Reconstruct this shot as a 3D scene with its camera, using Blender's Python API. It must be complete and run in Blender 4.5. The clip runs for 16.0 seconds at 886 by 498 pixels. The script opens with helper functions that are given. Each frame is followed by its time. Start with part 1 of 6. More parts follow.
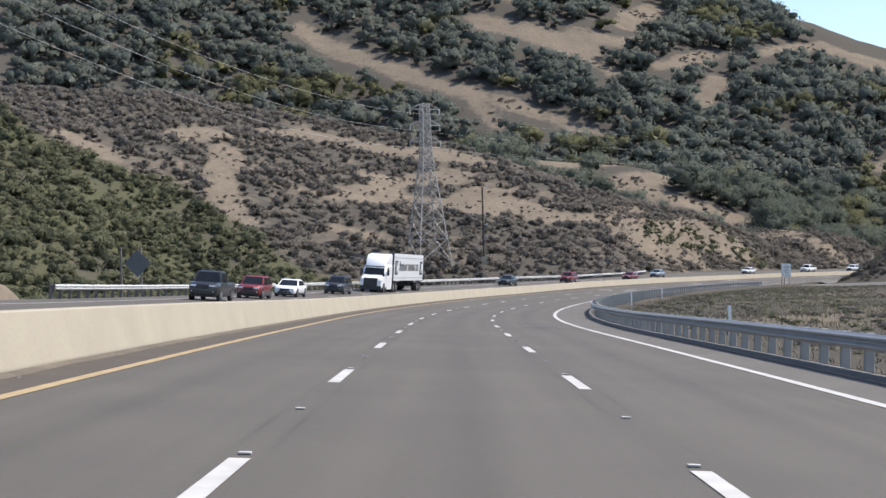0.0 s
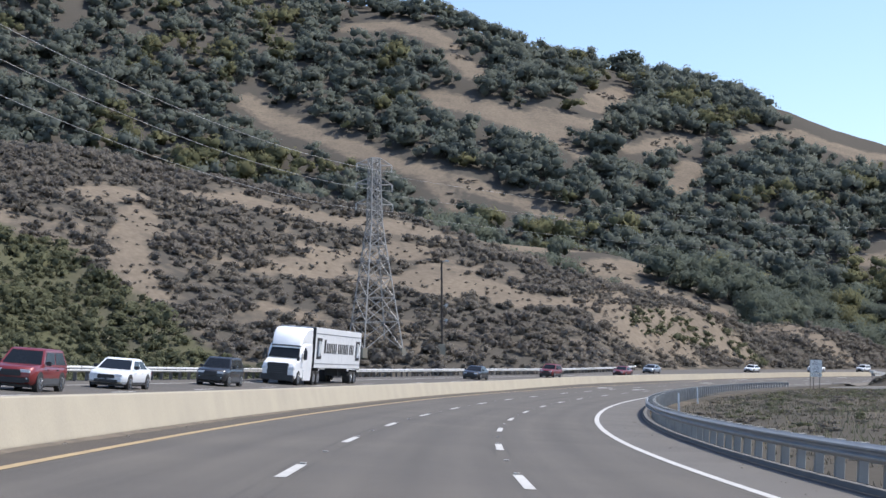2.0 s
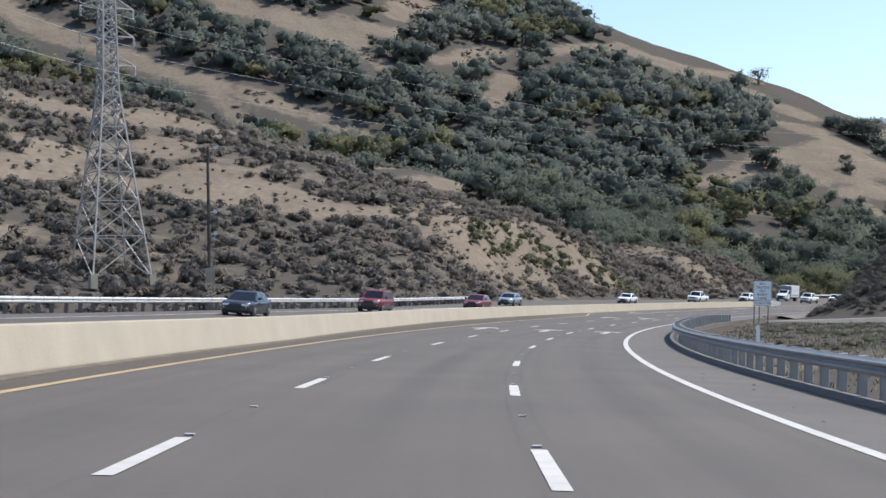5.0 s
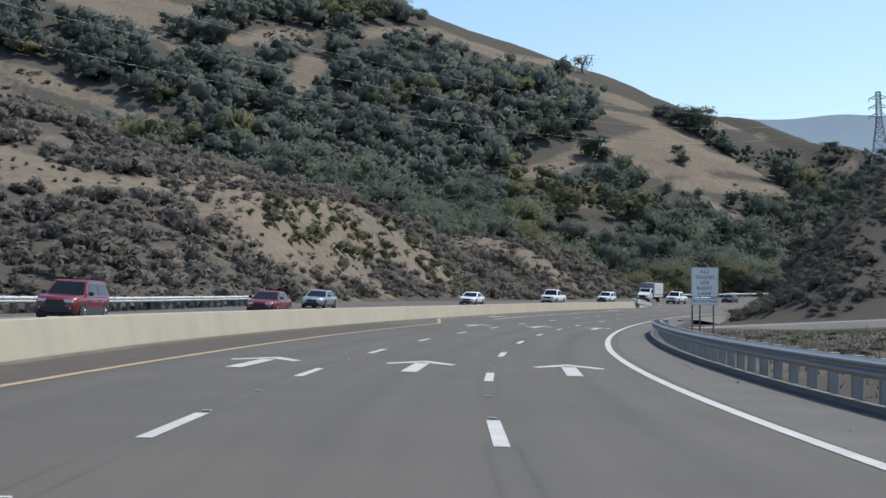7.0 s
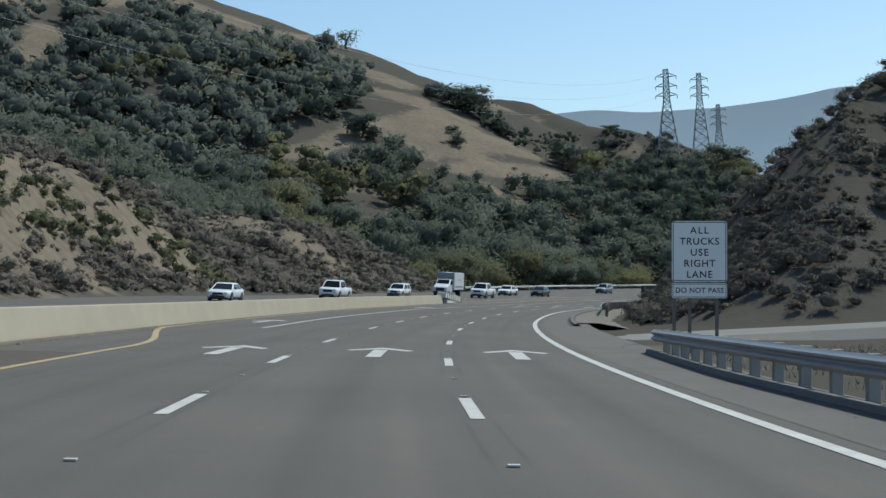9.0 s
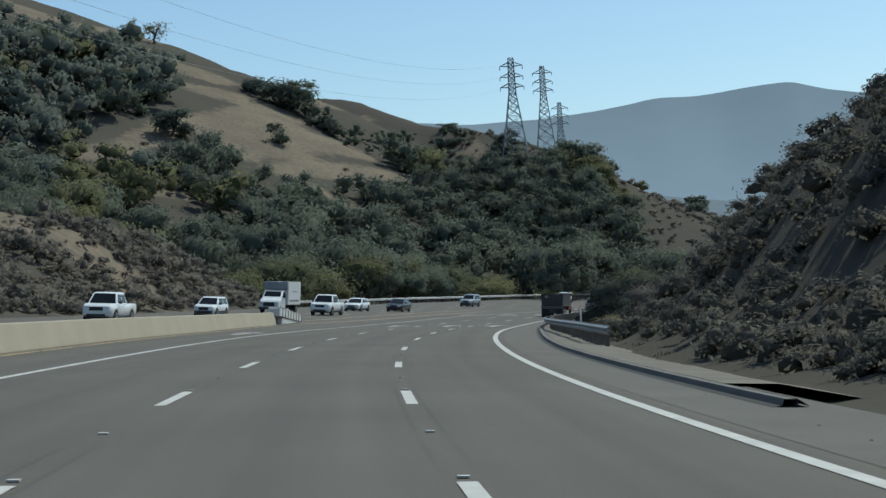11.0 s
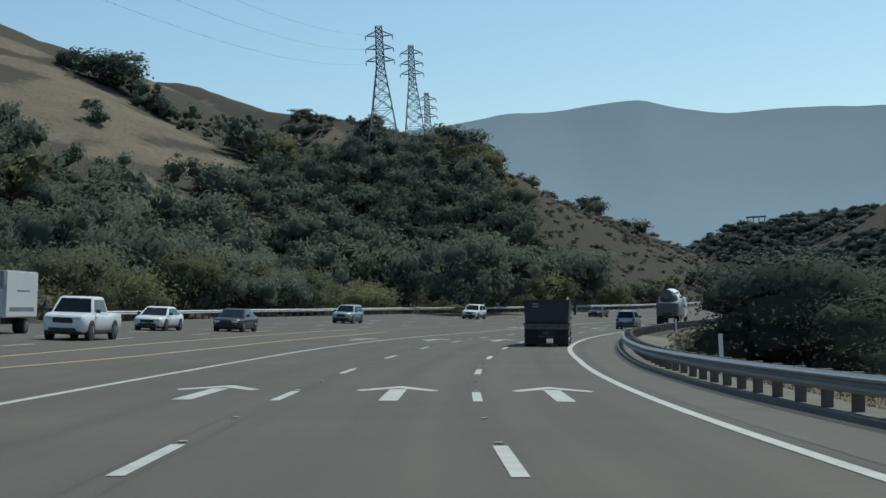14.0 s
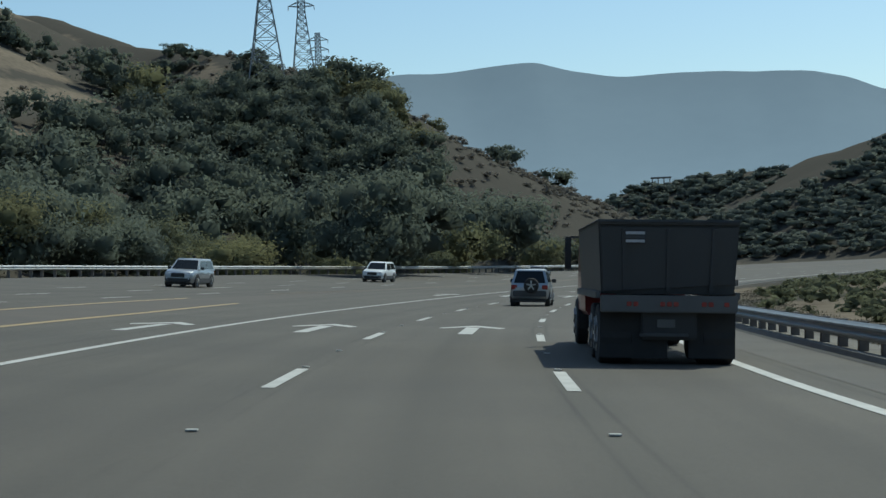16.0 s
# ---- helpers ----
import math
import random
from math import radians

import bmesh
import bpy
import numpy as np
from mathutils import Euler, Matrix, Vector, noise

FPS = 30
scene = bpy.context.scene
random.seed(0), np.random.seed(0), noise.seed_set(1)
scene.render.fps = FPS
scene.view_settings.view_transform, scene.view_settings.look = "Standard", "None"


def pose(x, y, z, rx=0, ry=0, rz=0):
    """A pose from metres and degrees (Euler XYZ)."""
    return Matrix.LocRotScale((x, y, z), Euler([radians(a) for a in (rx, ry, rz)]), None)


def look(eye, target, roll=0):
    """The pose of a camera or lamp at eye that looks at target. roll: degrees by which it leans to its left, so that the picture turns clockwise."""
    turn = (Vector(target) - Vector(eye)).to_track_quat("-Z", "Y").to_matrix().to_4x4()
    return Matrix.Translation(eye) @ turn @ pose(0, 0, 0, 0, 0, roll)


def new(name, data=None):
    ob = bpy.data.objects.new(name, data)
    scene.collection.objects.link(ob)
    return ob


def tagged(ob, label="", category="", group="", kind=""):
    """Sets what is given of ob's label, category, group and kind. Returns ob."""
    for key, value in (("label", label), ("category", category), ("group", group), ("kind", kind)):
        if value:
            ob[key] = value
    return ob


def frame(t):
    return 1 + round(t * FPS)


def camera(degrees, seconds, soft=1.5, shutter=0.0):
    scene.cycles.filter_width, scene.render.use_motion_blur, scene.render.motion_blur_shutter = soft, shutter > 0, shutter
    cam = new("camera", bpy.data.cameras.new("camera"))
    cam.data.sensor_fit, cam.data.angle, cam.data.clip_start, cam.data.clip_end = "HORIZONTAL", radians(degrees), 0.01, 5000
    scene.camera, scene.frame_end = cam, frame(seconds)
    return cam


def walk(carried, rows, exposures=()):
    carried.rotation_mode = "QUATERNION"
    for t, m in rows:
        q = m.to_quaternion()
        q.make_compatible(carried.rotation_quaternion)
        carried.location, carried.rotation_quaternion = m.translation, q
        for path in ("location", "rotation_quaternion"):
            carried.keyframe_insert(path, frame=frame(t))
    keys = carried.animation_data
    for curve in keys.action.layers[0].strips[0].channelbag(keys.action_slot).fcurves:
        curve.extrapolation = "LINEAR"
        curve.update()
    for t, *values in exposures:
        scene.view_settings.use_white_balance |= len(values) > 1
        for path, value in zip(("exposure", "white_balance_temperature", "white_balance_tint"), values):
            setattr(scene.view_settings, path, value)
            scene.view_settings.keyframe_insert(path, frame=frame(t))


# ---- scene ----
import colorsys

# ---------------------------------------------------------------- camera
cam = camera(29.26, 16.0)
PATH = [
    (0, (-0.143, 1.439, 1.342), (-0.177, 21.435, 1.756), -1.59),
    (0.5, (-0.169, 16.044, 1.290), (-0.042, 36.044, 1.293), -0.32),
    (1, (-0.100, 30.775, 1.226), (0.301, 50.771, 1.414), 0.07),
    (1.5, (-0.040, 45.608, 1.144), (0.462, 65.578, 2.124), -0.16),
    (2, (0.180, 59.812, 1.042), (0.714, 79.747, 2.562), -0.39),
    (2.5, (0.490, 73.638, 0.941), (1.018, 93.570, 2.502), -0.77),
    (3, (0.889, 87.560, 0.861), (1.416, 107.535, 1.714), -0.99),
    (3.5, (1.543, 101.678, 0.798), (2.077, 121.665, 1.287), -0.97),
    (4, (2.560, 115.779, 0.755), (3.344, 135.762, 0.952), -0.97),
    (4.5, (3.846, 130.007, 0.740), (5.625, 149.925, 1.044), -0.94),
    (5, (5.478, 143.837, 0.743), (8.402, 163.607, 1.516), -1.27),
    (7.5, (19.559, 215.629, 0.895), (25.248, 234.789, 1.639), -1.88),
    (8, (23.186, 229.111, 0.958), (29.630, 248.030, 1.685), -2.13),
    (8.5, (27.218, 242.491, 1.031), (34.459, 261.122, 1.707), -2.32),
    (9, (31.626, 255.769, 1.101), (39.485, 274.150, 1.722), -2.19),
    (9.5, (36.588, 269.271, 1.162), (45.256, 287.287, 1.723), -2.59),
    (12, (65.765, 334.522, 1.401), (75.892, 351.746, 2.275), -3.26),
    (12.5, (71.968, 346.662, 1.450), (82.415, 363.690, 2.404), -3.08),
    (13, (78.396, 358.564, 1.500), (89.080, 375.444, 2.456), -2.72),
    (13.5, (85.136, 370.366, 1.538), (96.091, 387.073, 2.466), -2.74),
    (14, (92.038, 381.891, 1.546), (103.344, 398.370, 2.352), -2.91),
    (14.5, (99.045, 392.953, 1.521), (110.632, 409.234, 2.358), -3.13),
    (15, (106.391, 404.167, 1.476), (118.124, 420.322, 2.648), -3.07),
    (15.5, (114.229, 415.495, 1.447), (126.143, 431.544, 2.148), -2.51),
    (16, (122.271, 426.523, 1.443), (134.603, 442.265, 1.760), -2.60),
]
walk(cam, [(t, look(eye, target, roll)) for t, eye, target, roll in PATH],
     exposures=[(0, 0.92, 6350, 13), (1, 0.92, 6400, 14), (2, 0.86, 6050, 13), (3.5, 0.92, 6350, 14), (5, 0.84, 6150, 12), (7.5, 0.42, 6000, 6), (9.5, 0.21, 5980, -1), (12, 0.06, 6030, -4), (16, 0.0, 6000, -6)])

# ---------------------------------------------------------------- world, sun
SUN_AZ, SUN_EL = 80.0, 56.0          # degrees: to the right of +y, and up
world = bpy.data.worlds.new("sky")
scene.world = world
world.use_nodes = True
wn = world.node_tree
sky = wn.nodes.new("ShaderNodeTexSky")
sky.sky_type, sky.sun_disc = "NISHITA", False
sky.sun_elevation, sky.sun_rotation = radians(SUN_EL), radians(SUN_AZ)
sky.air_density, sky.dust_density, sky.ozone_density = 0.95, 0.8, 1.6
wn.nodes["Background"].inputs[1].default_value = 0.115
wn.links.new(sky.outputs[0], wn.nodes["Background"].inputs[0])
sun = new("sun", bpy.data.lights.new("sun", "SUN"))
sun.data.energy, sun.data.angle, sun.data.color = 3.2, radians(0.6), (1.0, 0.93, 0.82)
sun_way = Vector((math.sin(radians(SUN_AZ)) * math.cos(radians(SUN_EL)), math.cos(radians(SUN_AZ)) * math.cos(radians(SUN_EL)), math.sin(radians(SUN_EL))))
sun.matrix_world = look(sun_way * 100, (0, 0, 0))

# ---------------------------------------------------------------- the road's line: curvature and grade along it
KNOT = np.arange(-30, 861, 45.0)
KAP = np.array([7.6, 0.6, -15.6, -207.1, -167.3, -174.5, -212.9, -145.9, -118.6, -186.3, -164.3, -178.4, -173.7, -170.1, -166.5, -162.8, -159.2, -155.6, -152.0, -148.3]) * 1e-5
GRADE = np.array([-48.7, -34.2, -70.1, -29.6, 14.9, 22.6, 49.4, 35.5, 35.1, 36.4, -44.8, 18.6, -56.8, -35.6, -27.8, -22.1, -17.9, -15.0, -13.2, -12.4]) * 1e-4
RS = np.arange(-160, 1101, 1.0)
_k = np.where(RS < -30, 0.0, np.interp(RS, KNOT, KAP))
_psi = np.cumsum(_k)
_x, _y, _z = np.cumsum(-np.sin(_psi - _psi[160])), np.cumsum(np.cos(_psi - _psi[160])), np.cumsum(np.interp(RS, KNOT, GRADE))
RPSI, RX, RY, RZ = _psi - _psi[160], _x - _x[160], _y - _y[160], _z - _z[160]
LANE = 3.53


def bank(l):
    """Height of the banked carriageway over its middle line."""
    return 0.0558 * l + 0.03 * np.maximum(0, l - 8)


def road_at(s, l, up=0.0):
    psi, x, y, z = (np.interp(s, RS, a) for a in (RPSI, RX, RY, RZ))
    return np.stack([x - l * np.cos(psi), y - l * np.sin(psi), z + bank(np.asarray(l, float)) + up + 0 * psi], -1)


def road_point(s, l, up=0.0):
    return Vector([float(v) for v in road_at(s, l, up)])


def heading(s):
    return math.degrees(float(np.interp(s, RS, RPSI)))


def on_road(s, l, up=0.0, turn=0.0):
    """A pose on the carriageway: y along the road, leaning with the bank."""
    p = road_point(s, l, up)
    slope = 0.0558 + (0.03 if l > 8 else 0)
    return pose(*p, 0, 0, heading(s) + turn) @ pose(0, 0, 0, 0, math.degrees(math.atan(slope)) * math.cos(radians(turn)), 0)


def outer_edge(s):
    """Where the pavement of the far carriageway ends."""
    return np.interp(s, [0, 290, 345, 400, 500, 560, 600, 630, 680, 760], [20.6, 20.8, 26, 28, 30, 33.5, 32, 28, 23, 21])


def barrier_line(s):
    return np.interp(s, [-60, 24, 40, 130, 205, 252, 300, 403, 432], [6.2, 6.3, 6.45, 6.65, 6.8, 8.4, 9.1, 9.8, 11.5])


# ---------------------------------------------------------------- the lie of the land
def smooth(a, b, v):
    t = np.clip((v - a) / (b - a), 0, 1)
    return t * t * (3 - 2 * t)


def _hash_grid(n, seed):
    return np.random.RandomState(seed).rand(n, n)


def value_noise(x, y, size, seed):
    g = _hash_grid(64, seed)
    u, v = x / size, y / size
    i, j = np.floor(u).astype(int), np.floor(v).astype(int)
    fu, fv = u - i, v - j
    fu, fv = fu * fu * (3 - 2 * fu), fv * fv * (3 - 2 * fv)
    a, b = g[i % 64, j % 64], g[(i + 1) % 64, j % 64]
    c, d = g[i % 64, (j + 1) % 64], g[(i + 1) % 64, (j + 1) % 64]
    return (a * (1 - fu) + b * fu) * (1 - fv) + (c * (1 - fu) + d * fu) * fv - 0.5


def ridge(x, y, crest, power=1.0):
    """Height of a hill under a crest line of points (x, y, height, width of the flank)."""
    best = np.full(np.shape(x), -60.0)
    for (ax, ay, az, aw), (bx, by, bz, bw) in zip(crest, crest[1:]):
        dx, dy = bx - ax, by - ay
        t = np.clip(((x - ax) * dx + (y - ay) * dy) / (dx * dx + dy * dy), 0, 1)
        d = np.hypot(x - ax - t * dx, y - ay - t * dy)
        h, w = az + t * (bz - az), aw + t * (bw - aw)
        r = d / w
        round_top = np.sqrt(r * r + 0.012) - 0.11
        best = np.maximum(best, h * (1 - round_top) if power == 1.0 else h * (1 - np.sign(round_top) * np.abs(round_top) ** power))
    return best


HILL_A = [(-420, 250, 80, 190), (-220, 330, 62, 150), (-110, 410, 52, 115), (-50, 440, 46, 115), (-13, 445, 40, 110), (8, 418, 30, 78), (36, 410, 20, 52), (71, 418, 12.5, 28), (92, 436, 7, 18), (106, 452, 2, 10)]
HILL_A2 = [(60, 470, 10, 40), (95, 480, 15, 40), (125, 492, 9, 28), (140, 500, 3, 15)]
HILL_B = [(-700, 900, 300, 450), (-400, 980, 290, 430), (-100, 1050, 240, 365), (0, 1042, 214, 385), (62, 1045, 188, 390), (133, 1032, 172, 375), (240, 1070, 123, 255), (342, 1106, 109, 205), (420, 1200, 95, 200)]
SPUR_B = [(342, 1106, 109, 200), (338, 936, 92, 115), (346, 822, 65, 90), (337, 780, 55.5, 84), (322, 732, 48, 80), (352, 740, 38, 70), (392, 756, 30, 58), (418, 765, 19, 46), (440, 772, 11, 34), (490, 784, 2, 20)]
SPUR_C = [(300, 960, 81, 115), (262, 830, 62, 90), (238, 760, 38, 70), (205, 700, 18, 45)]
KNOLL = [(20, 640, 47, 120), (60, 648, 46, 110), (88, 652, 40, 90), (130, 640, 26, 60), (180, 620, 10, 40)]
HILL_D = [(86, 331, 5, 10), (97, 343, 13, 16), (112, 352, 18, 24), (135, 372, 17, 26), (130, 386, 10, 18)]
HILL_D2 = [(112, 340, 18, 28), (150, 320, 28, 42), (220, 300, 44, 72), (320, 330, 62, 120)]
HILL_E = [(880, 1270, 20, 40), (893, 1190, 55, 110), (960, 1120, 62, 140), (900, 950, 80, 190), (980, 800, 130, 270), (1200, 700, 200, 400)]
HILL_F = [(900, 1920, 4, 200), (1010, 1840, 120, 220), (1110, 1760, 112, 220), (1196, 1692, 95, 220), (1237, 1656, 71, 220), (1268, 1630, 45, 220), (1340, 1590, 28, 220), (1480, 1500, 4, 220)]
FAR = [(600, 4380, 440, 1500), (1963, 4097, 482, 1500), (2290, 3960, 478, 1400), (2480, 3840, 474, 1400), (2640, 3780, 505, 1400), (2810, 3735, 509, 1400), (2945, 3625, 521, 1400), (3015, 3565, 495, 1400), (3110, 3470, 480, 1400), (3220, 3400, 479, 1400), (3350, 3270, 465, 1400), (3430, 3150, 471, 1400), (3500, 3080, 455, 1400), (3560, 3010, 420, 1500), (3800, 2500, 430, 1500), (4000, 1200, 460, 1500), (4100, 0, 430, 1500)]


def land(x, y):
    """Height of the ground away from the road."""
    x, y = np.asarray(x, float), np.asarray(y, float)
    wob = 14 * value_noise(x, y, 90, 3) + 6 * value_noise(x, y, 34, 4)
    hx, hy = x + wob * 0.6, y + 10 * value_noise(x, y, 70, 5)
    h = np.maximum.reduce([ridge(x, y, HILL_A), ridge(x, y, HILL_A2), ridge(hx, hy, HILL_B), ridge(x, y, SPUR_B), ridge(x, y, SPUR_C), ridge(x, y, KNOLL),
                           ridge(x, y, HILL_D, 0.8), ridge(x, y, HILL_D2, 0.8), ridge(x, y, HILL_E)])
    rough = np.clip(h / 30, 0, 1)
    h = h + rough * (5.0 * value_noise(x, y, 60, 6) + 2.6 * value_noise(x, y, 24, 7)) + np.clip(h / 8, 0, 1) * 0.9 * value_noise(x, y, 9, 8)
    return np.maximum(h, -1.0 + 0.5 * value_noise(x, y, 18, 11))


def ground(x, y):
    """Height of the one sheet of ground: the land, eased down to lie just under the pavement."""
    x, y = np.asarray(x, float), np.asarray(y, float)
    shape = x.shape
    px, py = x.ravel(), y.ravel()
    h = land(px, py)
    near = np.where((px > -120) & (px < 700) & (py > -170) & (py < 900))[0]
    step = slice(None, None, 3)
    sx, sy, ss = RX[step], RY[step], RS[step]
    for a in range(0, len(near), 4000):
        n = near[a:a + 4000]
        j = np.argmin((px[n, None] - sx) ** 2 + (py[n, None] - sy) ** 2, 1)
        psi = RPSI[step][j]
        ox, oy = px[n] - sx[j], py[n] - sy[j]
        l = -ox * np.cos(psi) - oy * np.sin(psi)
        s = ss[j] - ox * np.sin(psi) + oy * np.cos(psi)
        inside = (ss[j] > RS[0] + 4) & (ss[j] < RS[-1] - 4)
        deck = np.interp(s, RS, RZ) + bank(np.clip(l, -9, 34)) - 0.3
        out = outer_edge(s)
        away = np.maximum(np.maximum(l - out - 1.0, -8.9 - l), 0)
        reach = np.where(l > 0, 14.0, 9.0)
        w = 1 - smooth(0, 1, away / reach)
        w = np.where(inside, w, 0)
        h[n] = h[n] * (1 - w) + deck * w
    return h.reshape(shape)


# ---------------------------------------------------------------- materials
def material(name, base, rough=0.8, metal=0.0, other=None, scale=6.0, amount=0.5, fine=0.0, fine_scale=60.0, bump=0.0, bump_scale=30.0, island=0.0, objvar=0.0, spec=0.5, coat=0.0, detail=6.0, leafy=0.0):
    """A surface whose colour drifts between base and other over a noise, with finer grain, relief and piece-to-piece change."""
    m = bpy.data.materials.new(name)
    m.use_nodes = True
    nt = m.node_tree
    bsdf = nt.nodes["Principled BSDF"]
    bsdf.inputs["Roughness"].default_value, bsdf.inputs["Metallic"].default_value = rough, metal
    bsdf.inputs["Specular IOR Level"].default_value = spec
    bsdf.inputs["Coat Weight"].default_value = coat
    geo = nt.nodes.new("ShaderNodeNewGeometry")

    def noise_node(sc, det):
        n = nt.nodes.new("ShaderNodeTexNoise")
        n.inputs["Scale"].default_value, n.inputs["Detail"].default_value = sc, det
        nt.links.new(geo.outputs["Position"], n.inputs["Vector"])
        return n

    def ramp(src, lo, hi):
        r = nt.nodes.new("ShaderNodeMapRange")
        r.inputs[1].default_value, r.inputs[2].default_value = 0.5 - 0.5 * amount_w, 0.5 + 0.5 * amount_w
        r.inputs[3].default_value, r.inputs[4].default_value = lo, hi
        nt.links.new(src, r.inputs[0])
        return r.outputs[0]

    amount_w = max(0.05, 1.0 - amount)
    n1 = noise_node(1.0 / scale, detail)
    mix = nt.nodes.new("ShaderNodeMix")
    mix.data_type = "RGBA"
    nt.links.new(ramp(n1.outputs["Fac"], 0, 1), mix.inputs[0])
    mix.inputs[6].default_value = (*base, 1)
    mix.inputs[7].default_value = (*(other or base), 1)
    colour = mix.outputs[2]

    def varied(colour, source, spread):
        hsv = nt.nodes.new("ShaderNodeHueSaturation")
        r = nt.nodes.new("ShaderNodeMapRange")
        r.inputs[3].default_value, r.inputs[4].default_value = 1 - spread, 1 + spread
        nt.links.new(source, r.inputs[0])
        nt.links.new(r.outputs[0], hsv.inputs["Value"])
        nt.links.new(colour, hsv.inputs["Color"])
        return hsv.outputs[0]

    if fine:
        colour = varied(colour, noise_node(fine_scale, 3).outputs["Fac"], fine)
    if island:
        colour = varied(colour, geo.outputs["Random Per Island"], island)
    if objvar:
        colour = varied(colour, nt.nodes.new("ShaderNodeObjectInfo").outputs["Random"], objvar)
    nt.links.new(colour, bsdf.inputs["Base Color"])
    if bump:
        b = nt.nodes.new("ShaderNodeBump")
        b.inputs["Strength"].default_value, b.inputs["Distance"].default_value = 1.0, bump
        nt.links.new(noise_node(bump_scale, 4).outputs["Fac"], b.inputs["Height"])
        nt.links.new(b.outputs[0], bsdf.inputs["Normal"])
    if leafy:
        # light that comes through thin leaves
        tr = nt.nodes.new("ShaderNodeBsdfTranslucent")
        nt.links.new(colour, tr.inputs["Color"])
        both = nt.nodes.new("ShaderNodeMixShader")
        both.inputs[0].default_value = leafy
        nt.links.new(bsdf.outputs[0], both.inputs[1])
        nt.links.new(tr.outputs[0], both.inputs[2])
        nt.links.new(both.outputs[0], nt.nodes["Material Output"].inputs[0])
    return m


M = {}
M["land"] = material("dry_grass_slope", (0.198, 0.164, 0.124), 0.95, other=(0.148, 0.125, 0.098), scale=11, amount=0.5, fine=0.35, fine_scale=0.9, bump=0.10, bump_scale=0.9, spec=0.0)


def land_material():
    """Dry grass, going over to dark litter and low brush where the cover layer says so."""
    m = M["land"]
    nt = m.node_tree
    bsdf = nt.nodes["Principled BSDF"]
    grass = bsdf.inputs["Base Color"].links[0].from_socket
    uv = nt.nodes.new("ShaderNodeUVMap")
    uv.uv_map = "cover"
    cover = nt.nodes.new("ShaderNodeSeparateXYZ")
    nt.links.new(uv.outputs[0], cover.inputs[0])
    geo = nt.nodes.new("ShaderNodeNewGeometry")
    n = nt.nodes.new("ShaderNodeTexNoise")
    n.inputs["Scale"].default_value, n.inputs["Detail"].default_value = 0.35, 5
    nt.links.new(geo.outputs["Position"], n.inputs["Vector"])
    add = nt.nodes.new("ShaderNodeMath")
    add.operation = "ADD"
    nt.links.new(cover.outputs[0], add.inputs[0])
    nt.links.new(n.outputs["Fac"], add.inputs[1])
    edge = nt.nodes.new("ShaderNodeMapRange")
    edge.inputs[1].default_value, edge.inputs[2].default_value = 0.62, 1.05
    nt.links.new(add.outputs[0], edge.inputs[0])
    litter = nt.nodes.new("ShaderNodeMix")
    litter.data_type = "RGBA"
    litter.inputs[6].default_value, litter.inputs[7].default_value = (0.094, 0.084, 0.073, 1), (0.078, 0.074, 0.062, 1)
    nt.links.new(n.outputs["Fac"], litter.inputs[0])
    mix = nt.nodes.new("ShaderNodeMix")
    mix.data_type = "RGBA"
    nt.links.new(edge.outputs[0], mix.inputs[0])
    nt.links.new(grass, mix.inputs[6])
    nt.links.new(litter.outputs[2], mix.inputs[7])
    brush = nt.nodes.new("ShaderNodeMix")
    brush.data_type = "RGBA"
    brush.inputs[7].default_value = (0.088, 0.090, 0.050, 1)
    nt.links.new(cover.outputs[1], brush.inputs[0])
    nt.links.new(mix.outputs[2], brush.inputs[6])
    nt.links.new(brush.outputs[2], bsdf.inputs["Base Color"])


land_material()
M["asphalt"] = material("worn_asphalt", (0.098, 0.086, 0.069), 0.88, other=(0.077, 0.068, 0.056), scale=5, amount=0.5, fine=0.22, fine_scale=22, bump=0.004, bump_scale=90)


